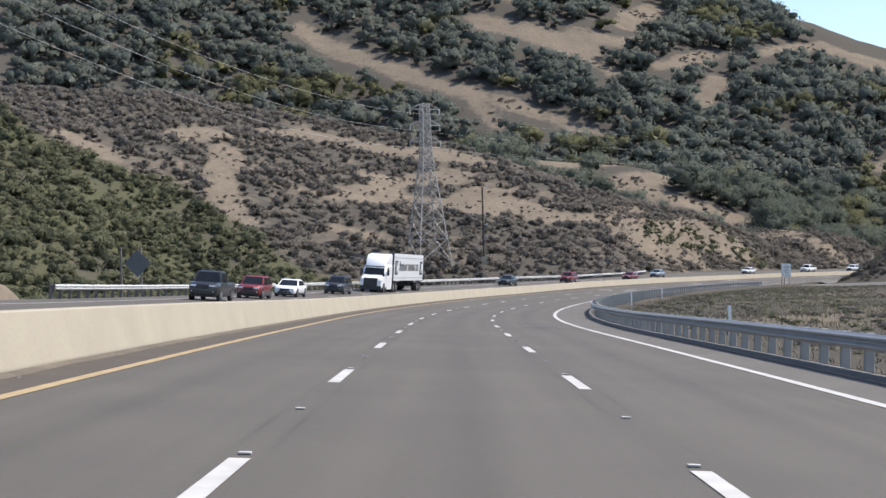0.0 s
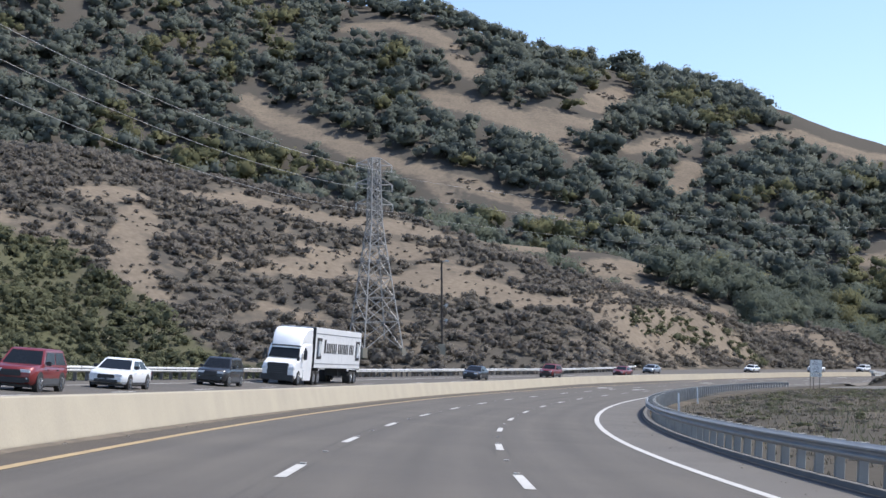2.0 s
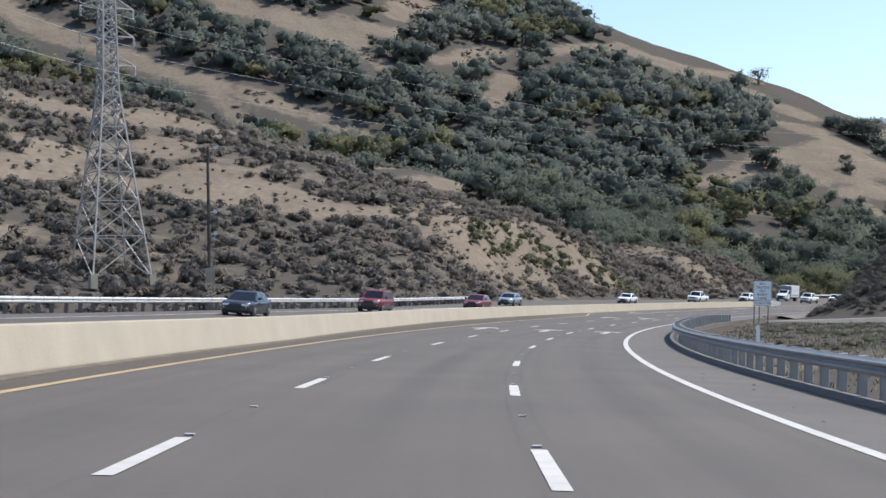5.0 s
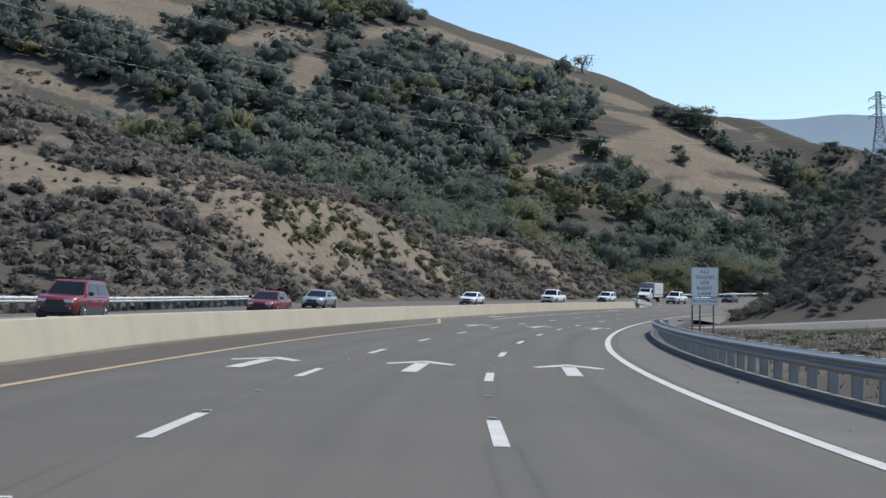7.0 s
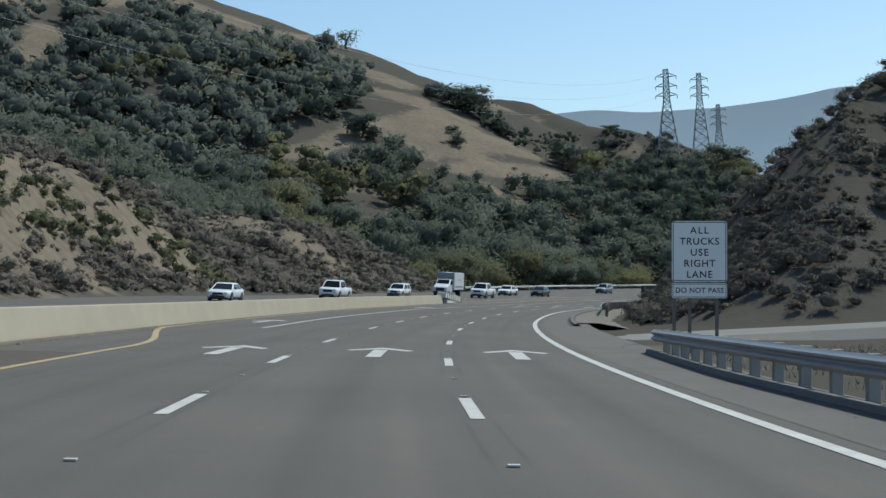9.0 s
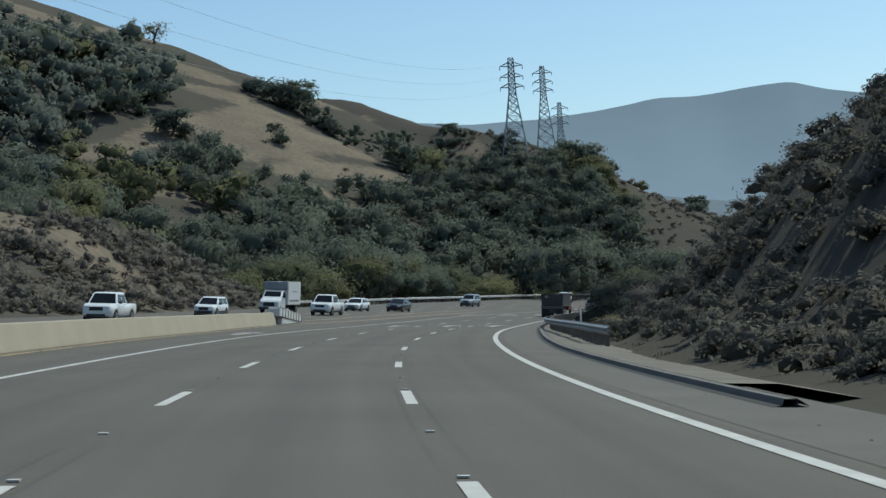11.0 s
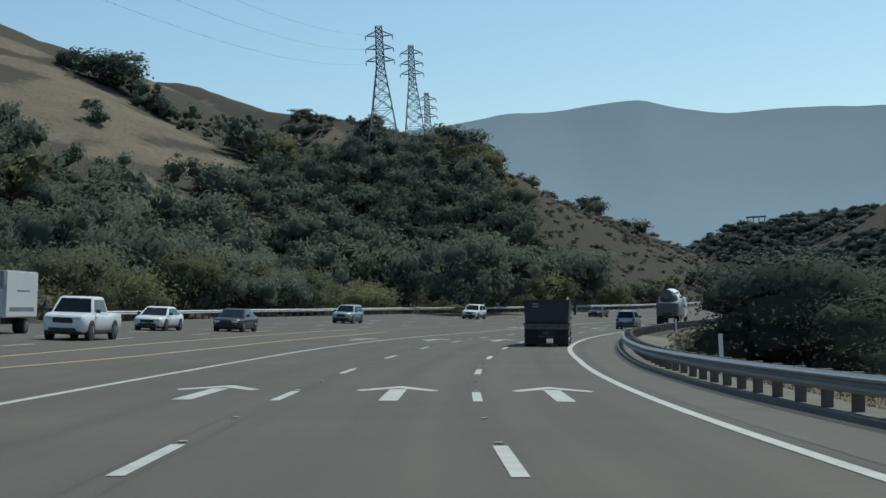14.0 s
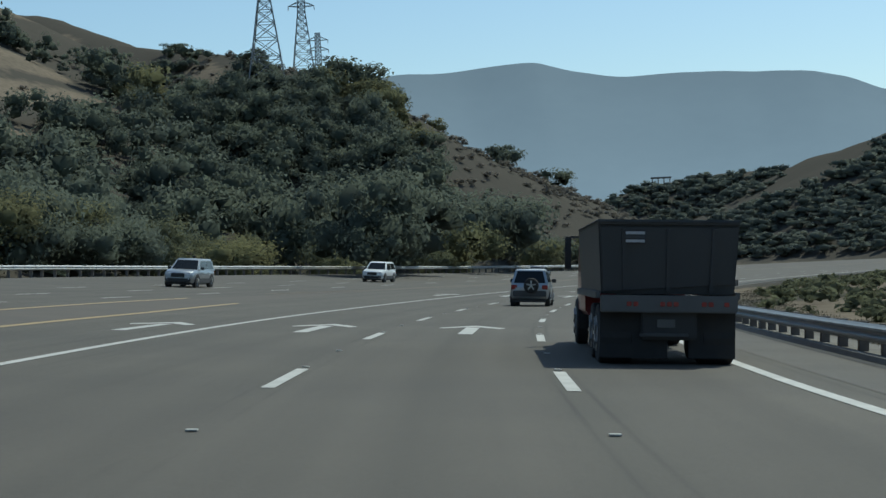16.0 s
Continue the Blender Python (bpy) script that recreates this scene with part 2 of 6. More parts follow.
def lane_wear(m):
    """Oil-darkened lane middles, paler wheel paths and long streaks, by the road's own coordinates."""
    nt = m.node_tree
    bsdf = nt.nodes["Principled BSDF"]
    base = bsdf.inputs["Base Color"].links[0].from_socket
    uv = nt.nodes.new("ShaderNodeUVMap")
    uv.uv_map = "lane"
    sep = nt.nodes.new("ShaderNodeSeparateXYZ")
    nt.links.new(uv.outputs[0], sep.inputs[0])

    def calc(op, a, b=None, clamp=False):
        n = nt.nodes.new("ShaderNodeMath")
        n.operation, n.use_clamp = op, clamp
        for i, v in enumerate((a, b)):
            if v is None:
                continue
            if isinstance(v, (int, float)):
                n.inputs[i].default_value = v
            else:
                nt.links.new(v, n.inputs[i])
        return n.outputs[0]

    lane = calc("ABSOLUTE", calc("SUBTRACT", calc("FRACT", calc("ADD", calc("DIVIDE", sep.outputs[0], LANE), 0.5)), 0.5))
    oil = calc("SUBTRACT", 1.0, calc("DIVIDE", lane, 0.13), True)
    wheel = calc("SUBTRACT", 1.0, calc("DIVIDE", calc("ABSOLUTE", calc("SUBTRACT", lane, 0.25)), 0.09), True)
    stretch = nt.nodes.new("ShaderNodeMapping")
    stretch.inputs["Scale"].default_value = (1.6, 0.03, 1.0)
    nt.links.new(uv.outputs[0], stretch.inputs[0])
    n = nt.nodes.new("ShaderNodeTexNoise")
    n.inputs["Scale"].default_value, n.inputs["Detail"].default_value = 1.0, 5
    nt.links.new(stretch.outputs[0], n.inputs["Vector"])
    value = calc("ADD", calc("MULTIPLY", n.outputs["Fac"], 0.5), 0.75)
    # the paving joint beside each lane line, filled with tar, and old patches along it
    joint = calc("SUBTRACT", 1.0, calc("DIVIDE", calc("ABSOLUTE", calc("SUBTRACT", lane, 0.455)), 0.014), True)
    rub = calc("SUBTRACT", 1.0, calc("DIVIDE", calc("ABSOLUTE", calc("SUBTRACT", lane, 0.46)), 0.06), True)
    patch = nt.nodes.new("ShaderNodeTexNoise")
    patch.inputs["Scale"].default_value, patch.inputs["Detail"].default_value = 0.16, 4
    nt.links.new(uv.outputs[0], patch.inputs["Vector"])
    worn = calc("MULTIPLY", calc("SUBTRACT", patch.outputs["Fac"], 0.42), 4.0, True)
    value = calc("SUBTRACT", value, calc("MULTIPLY", calc("MULTIPLY", joint, worn), 0.30))
    value = calc("SUBTRACT", value, calc("MULTIPLY", calc("MULTIPLY", rub, worn), 0.09))
    value = calc("ADD", value, calc("MULTIPLY", calc("SUBTRACT", patch.outputs["Fac"], 0.5), 0.22))
    value = calc("SUBTRACT", value, calc("MULTIPLY", oil, 0.12))
    value = calc("ADD", value, calc("MULTIPLY", wheel, 0.05))
    hsv = nt.nodes.new("ShaderNodeHueSaturation")
    nt.links.new(value, hsv.inputs["Value"])
    nt.links.new(base, hsv.inputs["Color"])
    nt.links.new(hsv.outputs[0], bsdf.inputs["Base Color"])


lane_wear(M["asphalt"])
M["median_shoulder"] = material("dirt_stained_median_shoulder", (0.082, 0.066, 0.048), 0.95, other=(0.060, 0.050, 0.038), scale=1.4, amount=0.5, fine=0.25, fine_scale=14, bump=0.006, bump_scale=40)
M["dust"] = material("dust_drifted_at_the_barrier", (0.155, 0.125, 0.088), 0.97, other=(0.085, 0.070, 0.052), scale=0.9, amount=0.6, fine=0.25, fine_scale=12)
M["verge_dust"] = material("pale_verge_dust", (0.175, 0.158, 0.130), 0.97, other=(0.115, 0.102, 0.082), scale=1.1, amount=0.6, fine=0.25, fine_scale=10, bump=0.03, bump_scale=6)
M["shoulder"] = material("dusty_shoulder", (0.122, 0.111, 0.095), 0.92, other=(0.092, 0.084, 0.073), scale=2.2, amount=0.5, fine=0.2, fine_scale=25, bump=0.005, bump_scale=70)
M["paint_white"] = material("worn_white_paint", (0.52, 0.505, 0.465), 0.7, other=(0.38, 0.37, 0.34), scale=0.5, amount=0.5, fine=0.12, fine_scale=40)
M["paint_yellow"] = material("worn_yellow_paint", (0.41, 0.30, 0.145), 0.7, other=(0.30, 0.22, 0.115), scale=0.6, amount=0.5, fine=0.15, fine_scale=40)
M["concrete"] = material("barrier_concrete", (0.385, 0.34, 0.252), 0.85, other=(0.315, 0.28, 0.212), scale=1.6, amount=0.4, fine=0.1, fine_scale=18, bump=0.006, bump_scale=14)
M["kerb"] = material("dirty_kerb_concrete", (0.150, 0.140, 0.125), 0.9, other=(0.105, 0.098, 0.088), scale=0.7, amount=0.4, fine=0.2)
# darkened for the shade on the near rails' road side
M["steel"] = material("galvanised_steel", (0.30, 0.31, 0.315), 0.5, metal=0.25, other=(0.23, 0.24, 0.245), scale=0.8, amount=0.4, fine=0.1)
# the same steel, paler to paint in the sunshine on the far rails
M["sunlit_steel"] = material("sunlit_galvanised_steel", (0.56, 0.56, 0.54), 0.5, metal=0.1, other=(0.46, 0.46, 0.445), scale=0.8, amount=0.4, fine=0.1)
# black for the kerb's front line and for the shadow painted behind it
M["line_and_shade"] = material("kerb_line_and_shade", (0.022, 0.021, 0.020), 0.85, other=(0.04, 0.037, 0.034), scale=0.6, amount=0.4)
M["steel_post"] = material("galvanised_post", (0.34, 0.335, 0.31), 0.7, other=(0.24, 0.235, 0.22), scale=0.5, amount=0.4, fine=0.15)
M["post"] = material("weathered_post", (0.19, 0.17, 0.15), 0.85, other=(0.12, 0.105, 0.09), scale=0.3, amount=0.5, fine=0.2)
# oak greens are lifted and shifted to blue to hold some haze
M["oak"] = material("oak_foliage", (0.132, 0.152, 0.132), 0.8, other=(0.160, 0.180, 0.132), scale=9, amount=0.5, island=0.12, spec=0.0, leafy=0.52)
# the same oaks far off, paler and bluer: haze put into the colour
M["hazy_oak"] = material("hazy_oak_foliage", (0.152, 0.172, 0.155), 0.8, other=(0.178, 0.196, 0.158), scale=9, amount=0.5, island=0.12, spec=0.0, leafy=0.52)
M["light_oak"] = material("light_green_foliage", (0.165, 0.175, 0.102), 0.8, other=(0.198, 0.190, 0.108), scale=8, amount=0.5, island=0.12, spec=0.0, leafy=0.52)
M["willow"] = material("willow_foliage", (0.225, 0.215, 0.115), 0.8, other=(0.19, 0.195, 0.11), scale=3, amount=0.5, island=0.2, spec=0.0, leafy=0.45)
M["shrub"] = material("dry_shrub_foliage", (0.225, 0.203, 0.178), 0.9, other=(0.188, 0.176, 0.150), scale=12, amount=0.5, island=0.12, spec=0.0, leafy=0.5)
M["cut_brush"] = material("dry_brown_brush", (0.20, 0.188, 0.160), 0.9, other=(0.150, 0.146, 0.128), scale=6, amount=0.5, island=0.12, spec=0.0, leafy=0.5)
M["dark_bush"] = material("dark_bush_foliage", (0.108, 0.122, 0.098), 0.8, other=(0.125, 0.135, 0.100), scale=7, amount=0.5, island=0.25, spec=0.0, leafy=0.5)
M["green_shrub"] = material("green_shrub_foliage", (0.165, 0.172, 0.105), 0.85, other=(0.140, 0.148, 0.096), scale=7, amount=0.5, island=0.12, spec=0.0, leafy=0.5)
M["weed"] = material("dry_weeds", (0.235, 0.198, 0.138), 0.95, other=(0.165, 0.150, 0.100), scale=3, amount=0.5, island=0.4, spec=0.0)
M["bark"] = material("oak_bark", (0.10, 0.085, 0.07), 0.95, other=(0.06, 0.05, 0.042), scale=0.6, amount=0.4, fine=0.2, bump=0.03, bump_scale=8)
# ridge pylons: darker tone paints them as silhouettes against the sky
M["pylon"] = material("silhouette_lattice", (0.30, 0.31, 0.32), 0.7, metal=0.3, other=(0.22, 0.225, 0.23), scale=2, amount=0.4)
M["pale_pylon"] = material("weathered_zinc_lattice", (0.42, 0.405, 0.375), 0.75, metal=0.1, other=(0.33, 0.315, 0.29), scale=2, amount=0.4)
M["wire"] = material("weathered_cable", (0.34, 0.34, 0.33), 0.6, metal=0.2)


# ---------------------------------------------------------------- mesh helpers
def mesh_from(name, verts, faces, mat, smooth_shade=False, normals=None):
    """A mesh from arrays: verts (n, 3); faces a list of equal-sided index arrays; normals, if given, one for each vertex."""
    me = bpy.data.meshes.new(name)
    verts = np.asarray(verts, np.float32)
    groups = [np.asarray(f, np.int32) for f in (faces if isinstance(faces, list) else [faces]) if len(f)]
    me.vertices.add(len(verts))
    me.vertices.foreach_set("co", verts.ravel())
    loops = np.concatenate([g.ravel() for g in groups])
    sizes = np.concatenate([np.full(len(g), g.shape[1]) for g in groups])
    me.loops.add(len(loops))
    me.loops.foreach_set("vertex_index", loops)
    me.polygons.add(len(sizes))
    me.polygons.foreach_set("loop_start", np.concatenate([[0], np.cumsum(sizes)[:-1]]).astype(np.int32))
    me.polygons.foreach_set("use_smooth", np.full(len(sizes), smooth_shade))
    me.update(calc_edges=True)
    if normals is not None:
        me.normals_split_custom_set_from_vertices(normals)
    me.materials.append(mat)
    return me


def bm_mesh(name, bm, mat, smooth_shade=False):
    me = bpy.data.meshes.new(name)
    bmesh.ops.recalc_face_normals(bm, faces=bm.faces)
    bm.to_mesh(me)
    bm.free()
    if smooth_shade:
        me.polygons.foreach_set("use_smooth", np.ones(len(me.polygons), bool))
        me.set_sharp_from_angle(angle=radians(38))
    for one in (mat if isinstance(mat, (list, tuple)) else [mat]):
        me.materials.append(one)
    return me


def part(name, bm, mat, parent, label="", smooth_shade=False):
    ob = new(name, bm if isinstance(bm, bpy.types.Mesh) else bm_mesh(name, bm, mat, smooth_shade))
    ob.parent = parent
    if label:
        ob["label"] = label
    return ob


def thing(name, label, category, group="", kind="", at=None):
    ob = new(name)
    ob.empty_display_size = 0.3
    tagged(ob, label, category, group, kind)
    if at is not None:
        ob.matrix_world = at
    return ob


def grid_faces(rows, cols, start=0):
    i = np.arange(rows - 1)[:, None] * cols + np.arange(cols - 1)[None] + start
    return np.stack([i, i + 1, i + cols + 1, i + cols], -1).reshape(-1, 4)


def strip(name, ss, lines, mat, kind="structure", label="", category="", up=None, closed=False, parent=None, smooth_shade=False):
    """A sweep along the road. lines: functions or numbers (l, height over the deck) for each edge of the section."""
    ss = np.asarray(ss, float)
    cols = []
    for l, h in lines:
        lv = l(ss) if callable(l) else np.full(len(ss), float(l))
        cols.append(road_at(ss, lv, h(ss) if callable(h) else h))
    v = np.stack(cols, 1)
    n = len(lines)
    faces = [grid_faces(len(ss), n)]
    v = v.reshape(-1, 3)
    if closed:
        i = np.arange(len(ss) - 1)[:, None] * n
        faces.append(np.concatenate([i + n - 1, i, i + n, i + 2 * n - 1], 1))
        cap = np.arange(n)
        faces.append(cap[None, ::-1])
        faces.append((cap + (len(ss) - 1) * n)[None])
    ob = new(name, mesh_from(name, v, faces, mat, smooth_shade))
    if parent is not None:
        ob.parent = parent
        if label:
            ob["label"] = label
        return ob
    return tagged(ob, label, category, kind=kind)


def box(bm, x0, x1, y0, y1, z0, z1, taper=None):
    vs = [bm.verts.new(p) for p in ((x0, y0, z0), (x1, y0, z0), (x1, y1, z0), (x0, y1, z0), (x0, y0, z1), (x1, y0, z1), (x1, y1, z1), (x0, y1, z1))]
    for f in ((0, 3, 2, 1), (4, 5, 6, 7), (0, 1, 5, 4), (1, 2, 6, 5), (2, 3, 7, 6), (3, 0, 4, 7)):
        bm.faces.new([vs[i] for i in f])
    return vs


def bar(bm, a, b, w):
    """A square bar from a to b."""
    a, b = Vector(a), Vector(b)
    d = (b - a).normalized()
    side = d.cross((0, 0, 1)) if abs(d.z) < 0.95 else d.cross((0, 1, 0))
    side.normalize()
    top = d.cross(side)
    w2 = w / 2
    ring = [[bm.verts.new(p + side * i * w2 + top * j * w2) for i, j in ((-1, -1), (1, -1), (1, 1), (-1, 1))] for p in (a, b)]
    for k in range(4):
        bm.faces.new([ring[0][k], ring[0][(k + 1) % 4], ring[1][(k + 1) % 4], ring[1][k]])
    bm.faces.new(ring[0][::-1])
    bm.faces.new(ring[1])


# ---------------------------------------------------------------- ground: one sheet to the horizon
def spaced(pieces):
    return np.unique(np.concatenate([np.arange(a, b, d) for a, b, d in pieces]).round(3))


gx = spaced([(-4600, -1200, 320), (-1200, -420, 40), (-420, -140, 9), (-140, 330, 3), (330, 520, 5), (520, 1300, 20), (1300, 2200, 60), (2200, 4700, 130)])
gy = spaced([(-4600, -1200, 320), (-1200, -180, 60), (-180, 280, 6), (280, 520, 3), (520, 860, 4), (860, 1180, 7), (1180, 1900, 30), (1900, 4800, 120)])
GX, GY = np.meshgrid(gx, gy)
GZ = ground(GX, GY)
ground_ob = new("ground", mesh_from("ground", np.stack([GX, GY, GZ], -1).reshape(-1, 3), [grid_faces(len(gy), len(gx))], M["land"], True))
tagged(ground_ob, "dry grass hills and canyon floor in tan and brown", "ground", kind="structure")

# far ranges, kilometres off; their haze is painted as bluish tones and a blue glow
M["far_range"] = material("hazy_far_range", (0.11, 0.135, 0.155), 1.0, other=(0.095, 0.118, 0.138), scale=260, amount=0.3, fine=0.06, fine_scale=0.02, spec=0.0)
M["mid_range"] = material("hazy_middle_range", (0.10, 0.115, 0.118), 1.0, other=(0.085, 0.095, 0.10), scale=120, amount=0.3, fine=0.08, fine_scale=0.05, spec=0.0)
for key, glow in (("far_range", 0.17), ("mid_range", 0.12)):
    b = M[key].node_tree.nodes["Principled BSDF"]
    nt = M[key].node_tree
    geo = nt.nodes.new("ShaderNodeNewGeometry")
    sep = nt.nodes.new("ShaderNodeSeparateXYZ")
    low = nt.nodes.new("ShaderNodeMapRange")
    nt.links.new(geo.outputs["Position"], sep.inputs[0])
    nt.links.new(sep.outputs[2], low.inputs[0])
    # the glow stands in for air light: stronger over the foot than over the crest
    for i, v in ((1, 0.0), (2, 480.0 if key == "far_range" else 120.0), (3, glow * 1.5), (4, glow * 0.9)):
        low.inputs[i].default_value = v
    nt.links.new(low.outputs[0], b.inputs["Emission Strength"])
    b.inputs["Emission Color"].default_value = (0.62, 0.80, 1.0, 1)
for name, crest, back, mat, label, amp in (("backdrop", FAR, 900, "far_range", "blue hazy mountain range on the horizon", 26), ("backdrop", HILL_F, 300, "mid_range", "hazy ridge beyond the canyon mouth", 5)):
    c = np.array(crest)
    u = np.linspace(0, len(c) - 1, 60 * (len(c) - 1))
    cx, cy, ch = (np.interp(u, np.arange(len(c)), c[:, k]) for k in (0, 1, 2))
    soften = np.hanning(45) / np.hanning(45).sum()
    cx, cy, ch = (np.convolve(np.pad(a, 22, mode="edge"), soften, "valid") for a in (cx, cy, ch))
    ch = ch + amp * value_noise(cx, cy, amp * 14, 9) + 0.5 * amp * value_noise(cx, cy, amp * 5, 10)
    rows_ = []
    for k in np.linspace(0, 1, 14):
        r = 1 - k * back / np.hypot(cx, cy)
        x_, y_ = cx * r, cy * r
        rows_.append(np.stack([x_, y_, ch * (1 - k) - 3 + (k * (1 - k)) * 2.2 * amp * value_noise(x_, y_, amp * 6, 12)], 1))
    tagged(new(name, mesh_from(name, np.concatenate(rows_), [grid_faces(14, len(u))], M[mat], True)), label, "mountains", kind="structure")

# ---------------------------------------------------------------- pavement and its markings
ALONG = np.arange(-120, 1001, 3.0)
road = strip("road", ALONG, [(lambda s: outer_edge(s) + 1.0, -0.25), (lambda s: outer_edge(s) + 0.9, 0.0), (20.0, 0.0), (16.0, 0), (12.0, 0), (8.0, 0.0), (5.5, 0), (1.8, 0), (-1.8, 0), (-5.2, 0.0), (-7.6, 0.0), (-7.65, -0.3)], M["asphalt"], label="worn grey asphalt freeway pavement on a banked curve", category="road")
road_uv = np.zeros(len(road.data.loops), np.int32)
road.data.loops.foreach_get("vertex_index", road_uv)
cols = np.stack([outer_edge(ALONG) + 1.0, outer_edge(ALONG) + 0.9] + [np.full(len(ALONG), v) for v in (20.0, 16.0, 12.0, 8.0, 5.5, 1.8, -1.8, -5.2, -7.6, -7.65)], 1)
flat = np.stack([cols, np.repeat(ALONG[:, None], cols.shape[1], 1)], -1).reshape(-1, 2)
road.data.uv_layers.new(name="lane").data.foreach_set("uv", flat[road_uv].astype(np.float32).ravel())
strip("shoulder", ALONG, [(-5.35, 0.004), (-7.58, 0.004)], M["shoulder"], label="dusty asphalt shoulder beside the edge line", category="shoulder")
strip("median_shoulder", np.arange(-120, 300, 3.0), [(lambda s: barrier_line(s) - 0.02, 0.004), (lambda s: np.interp(s, [20, 45, 85, 190, 245, 275, 299], [5.25, 5.34, 5.52, 5.6, 5.7, 5.95, 6.2]), 0.004)], M["median_shoulder"], label="dirty strip of pavement along the concrete barrier", category="shoulder")

strip("drifted_dust", np.arange(-120, 426, 1.5), [(lambda s: barrier_line(s) - 0.02, 0.035), (lambda s: barrier_line(s) - 0.13 - 0.12 * (value_noise(s, 0 * s, 5, 91) + 0.5) - 0.1 * (value_noise(s, 0 * s, 1.6, 92) + 0.5), 0.007)], M["dust"], label="tan dust drifted against the barrier's foot", category="dust")

CYCLE, DASH = 14.663, 3.9


def dash_start(k):
    return (10.58 if k < 13 else 14.54 if k < 21 else 18.65) + CYCLE * k


def mark(name, s0, s1, l, w, mat, parent, step=2.0, up=0.008):
    n = max(2, int((s1 - s0) / step) + 1)
    ss = np.linspace(s0, s1, n)
    lf = l if callable(l) else (lambda s: np.full(len(s), float(l)))
    return strip(name, ss, [(lambda s: lf(s) + w / 2, up), (lambda s: lf(s) - w / 2, up)], mat, parent=parent)


lane_lines = thing("lane_line", "broken white lane lines of thermoplastic paint", "lane line", kind="structure")
for k in range(-5, 50):
    for l in (LANE / 2, -LANE / 2):
        mark("dash", dash_start(k), dash_start(k) + DASH, l, 0.17, M["paint_white"], lane_lines)
far_lines = thing("lane_line", "broken white lane lines of the oncoming carriageway", "lane line", kind="structure")
for k in range(-5, 50):
    s0 = dash_start(k) + 4
    for l in ((11.9, 15.5) if s0 < 420 else (16.6, 20.2, 23.8)):
        if s0 < 405 or s0 > 440:
            mark("dash", s0, s0 + DASH, l, 0.16, M["paint_white"], far_lines)
edge_line = thing("edge_line", "solid white edge line along the shoulder", "edge line", kind="structure")
mark("stripe", -120, 1000, lambda s: np.interp(s, [0, 60, 130, 200, 258, 310, 345, 372, 440, 458, 475, 1000], [-5.5, -5.42, -5.32, -5.35, -4.97, -4.92, -4.9, -4.98, -4.95, -4.9, -4.62, -4.6]), 0.2, M["paint_white"], edge_line)
far_edge = thing("edge_line", "solid white edge line of the oncoming carriageway", "edge line", kind="structure")
mark("stripe", -120, 330, 19.1, 0.16, M["paint_white"], far_edge)
yellow = thing("median_line", "solid yellow line beside the concrete median barrier", "edge line", kind="structure")
mark("stripe", -120, 338, lambda s: np.where(s < 299, np.interp(s, [20, 45, 85, 190, 245, 275, 299], [5.15, 5.24, 5.42, 5.5, 5.6, 5.85, 6.1]), np.minimum(6.1 + (9.35 - 6.1) * smooth(301, 327, s), barrier_line(s) - 0.25)), 0.2, M["paint_yellow"], yellow)
mark("stripe", 338, 430, lambda s: barrier_line(s) - 0.3, 0.14, M["paint_yellow"], yellow)
mark("stripe", -120, 425, lambda s: barrier_line(s) + 1.5, 0.16, M["paint_yellow"], yellow)
mark("stripe", 436, 522, lambda s: np.interp(s, [436, 455, 471, 505, 522], [11.2, 10.2, 9.9, 10.4, 11.2]), 0.27, M["paint_yellow"], yellow)
mark("stripe", 428, 527, lambda s: np.interp(s, [428, 487, 502, 516, 527], [13.2, 13.5, 13.9, 14.5, 14.6]), 0.27, M["paint_yellow"], yellow)
M["old_yellow"] = material("faded_yellow_paint", (0.17, 0.125, 0.075), 0.8, other=(0.12, 0.10, 0.075), scale=0.8, amount=0.5, fine=0.2, fine_scale=30)
for off in (0.0, 0.55):
    mark("stripe", 542, 900, lambda s: np.interp(s, [542, 548, 568, 605, 900], [14.2, 14.0, 12.8, 11.8, 11.8]) + off, 0.18, M["old_yellow"], yellow)
M["median_dirt"] = material("dusty_brown_median_asphalt", (0.105, 0.088, 0.070), 0.9, other=(0.088, 0.076, 0.064), scale=1.5, amount=0.5, fine=0.2, fine_scale=20)
strip("painted_median", np.arange(440, 562, 3.0), [(lambda s: np.interp(s, [440, 487, 502, 527, 548, 562], [13.0, 13.3, 13.7, 14.4, 13.8, 13.0]), 0.004), (lambda s: np.interp(s, [440, 455, 471, 505, 522, 562], [11.4, 10.4, 10.1, 10.6, 11.4, 12.7]), 0.004)], M["median_dirt"], label="dusty brown pavement between the yellow median lines", category="median")
turn_line = thing("edge_line", "solid white line that parts off the opening left lane", "edge line", kind="structure")
mark("stripe", 325, 640, lambda s: 5.75 + 0.3 * smooth(325, 350, s), 0.2, M["paint_white"], turn_line)


def arrow(s0, l):
    """A straight-ahead arrow painted on the lane: a shaft and a wide, thin head."""
    a = thing("lane_arrow", "white straight-ahead arrow painted on the lane", "road marking", "lane arrows", kind="structure")
    for name, pts in (("shaft", [(0, 0.17), (4.9, 0.17), (4.9, -0.17), (0, -0.17)]),
                      ("head_side", [(6.6, 0.0), (4.5, 0.84), (4.0, 0.70), (5.5, 0.0)]), ("head_side", [(6.6, 0.0), (5.5, 0.0), (4.0, -0.70), (4.5, -0.84)])):
        v = np.concatenate([road_at(s0 + np.array([p[0] for p in pts]), np.array([l + p[1] for p in pts]), 0.009)])
        part(name, mesh_from(name, v, [np.array([[0, 1, 2, 3]])], M["paint_white"]), None, a)


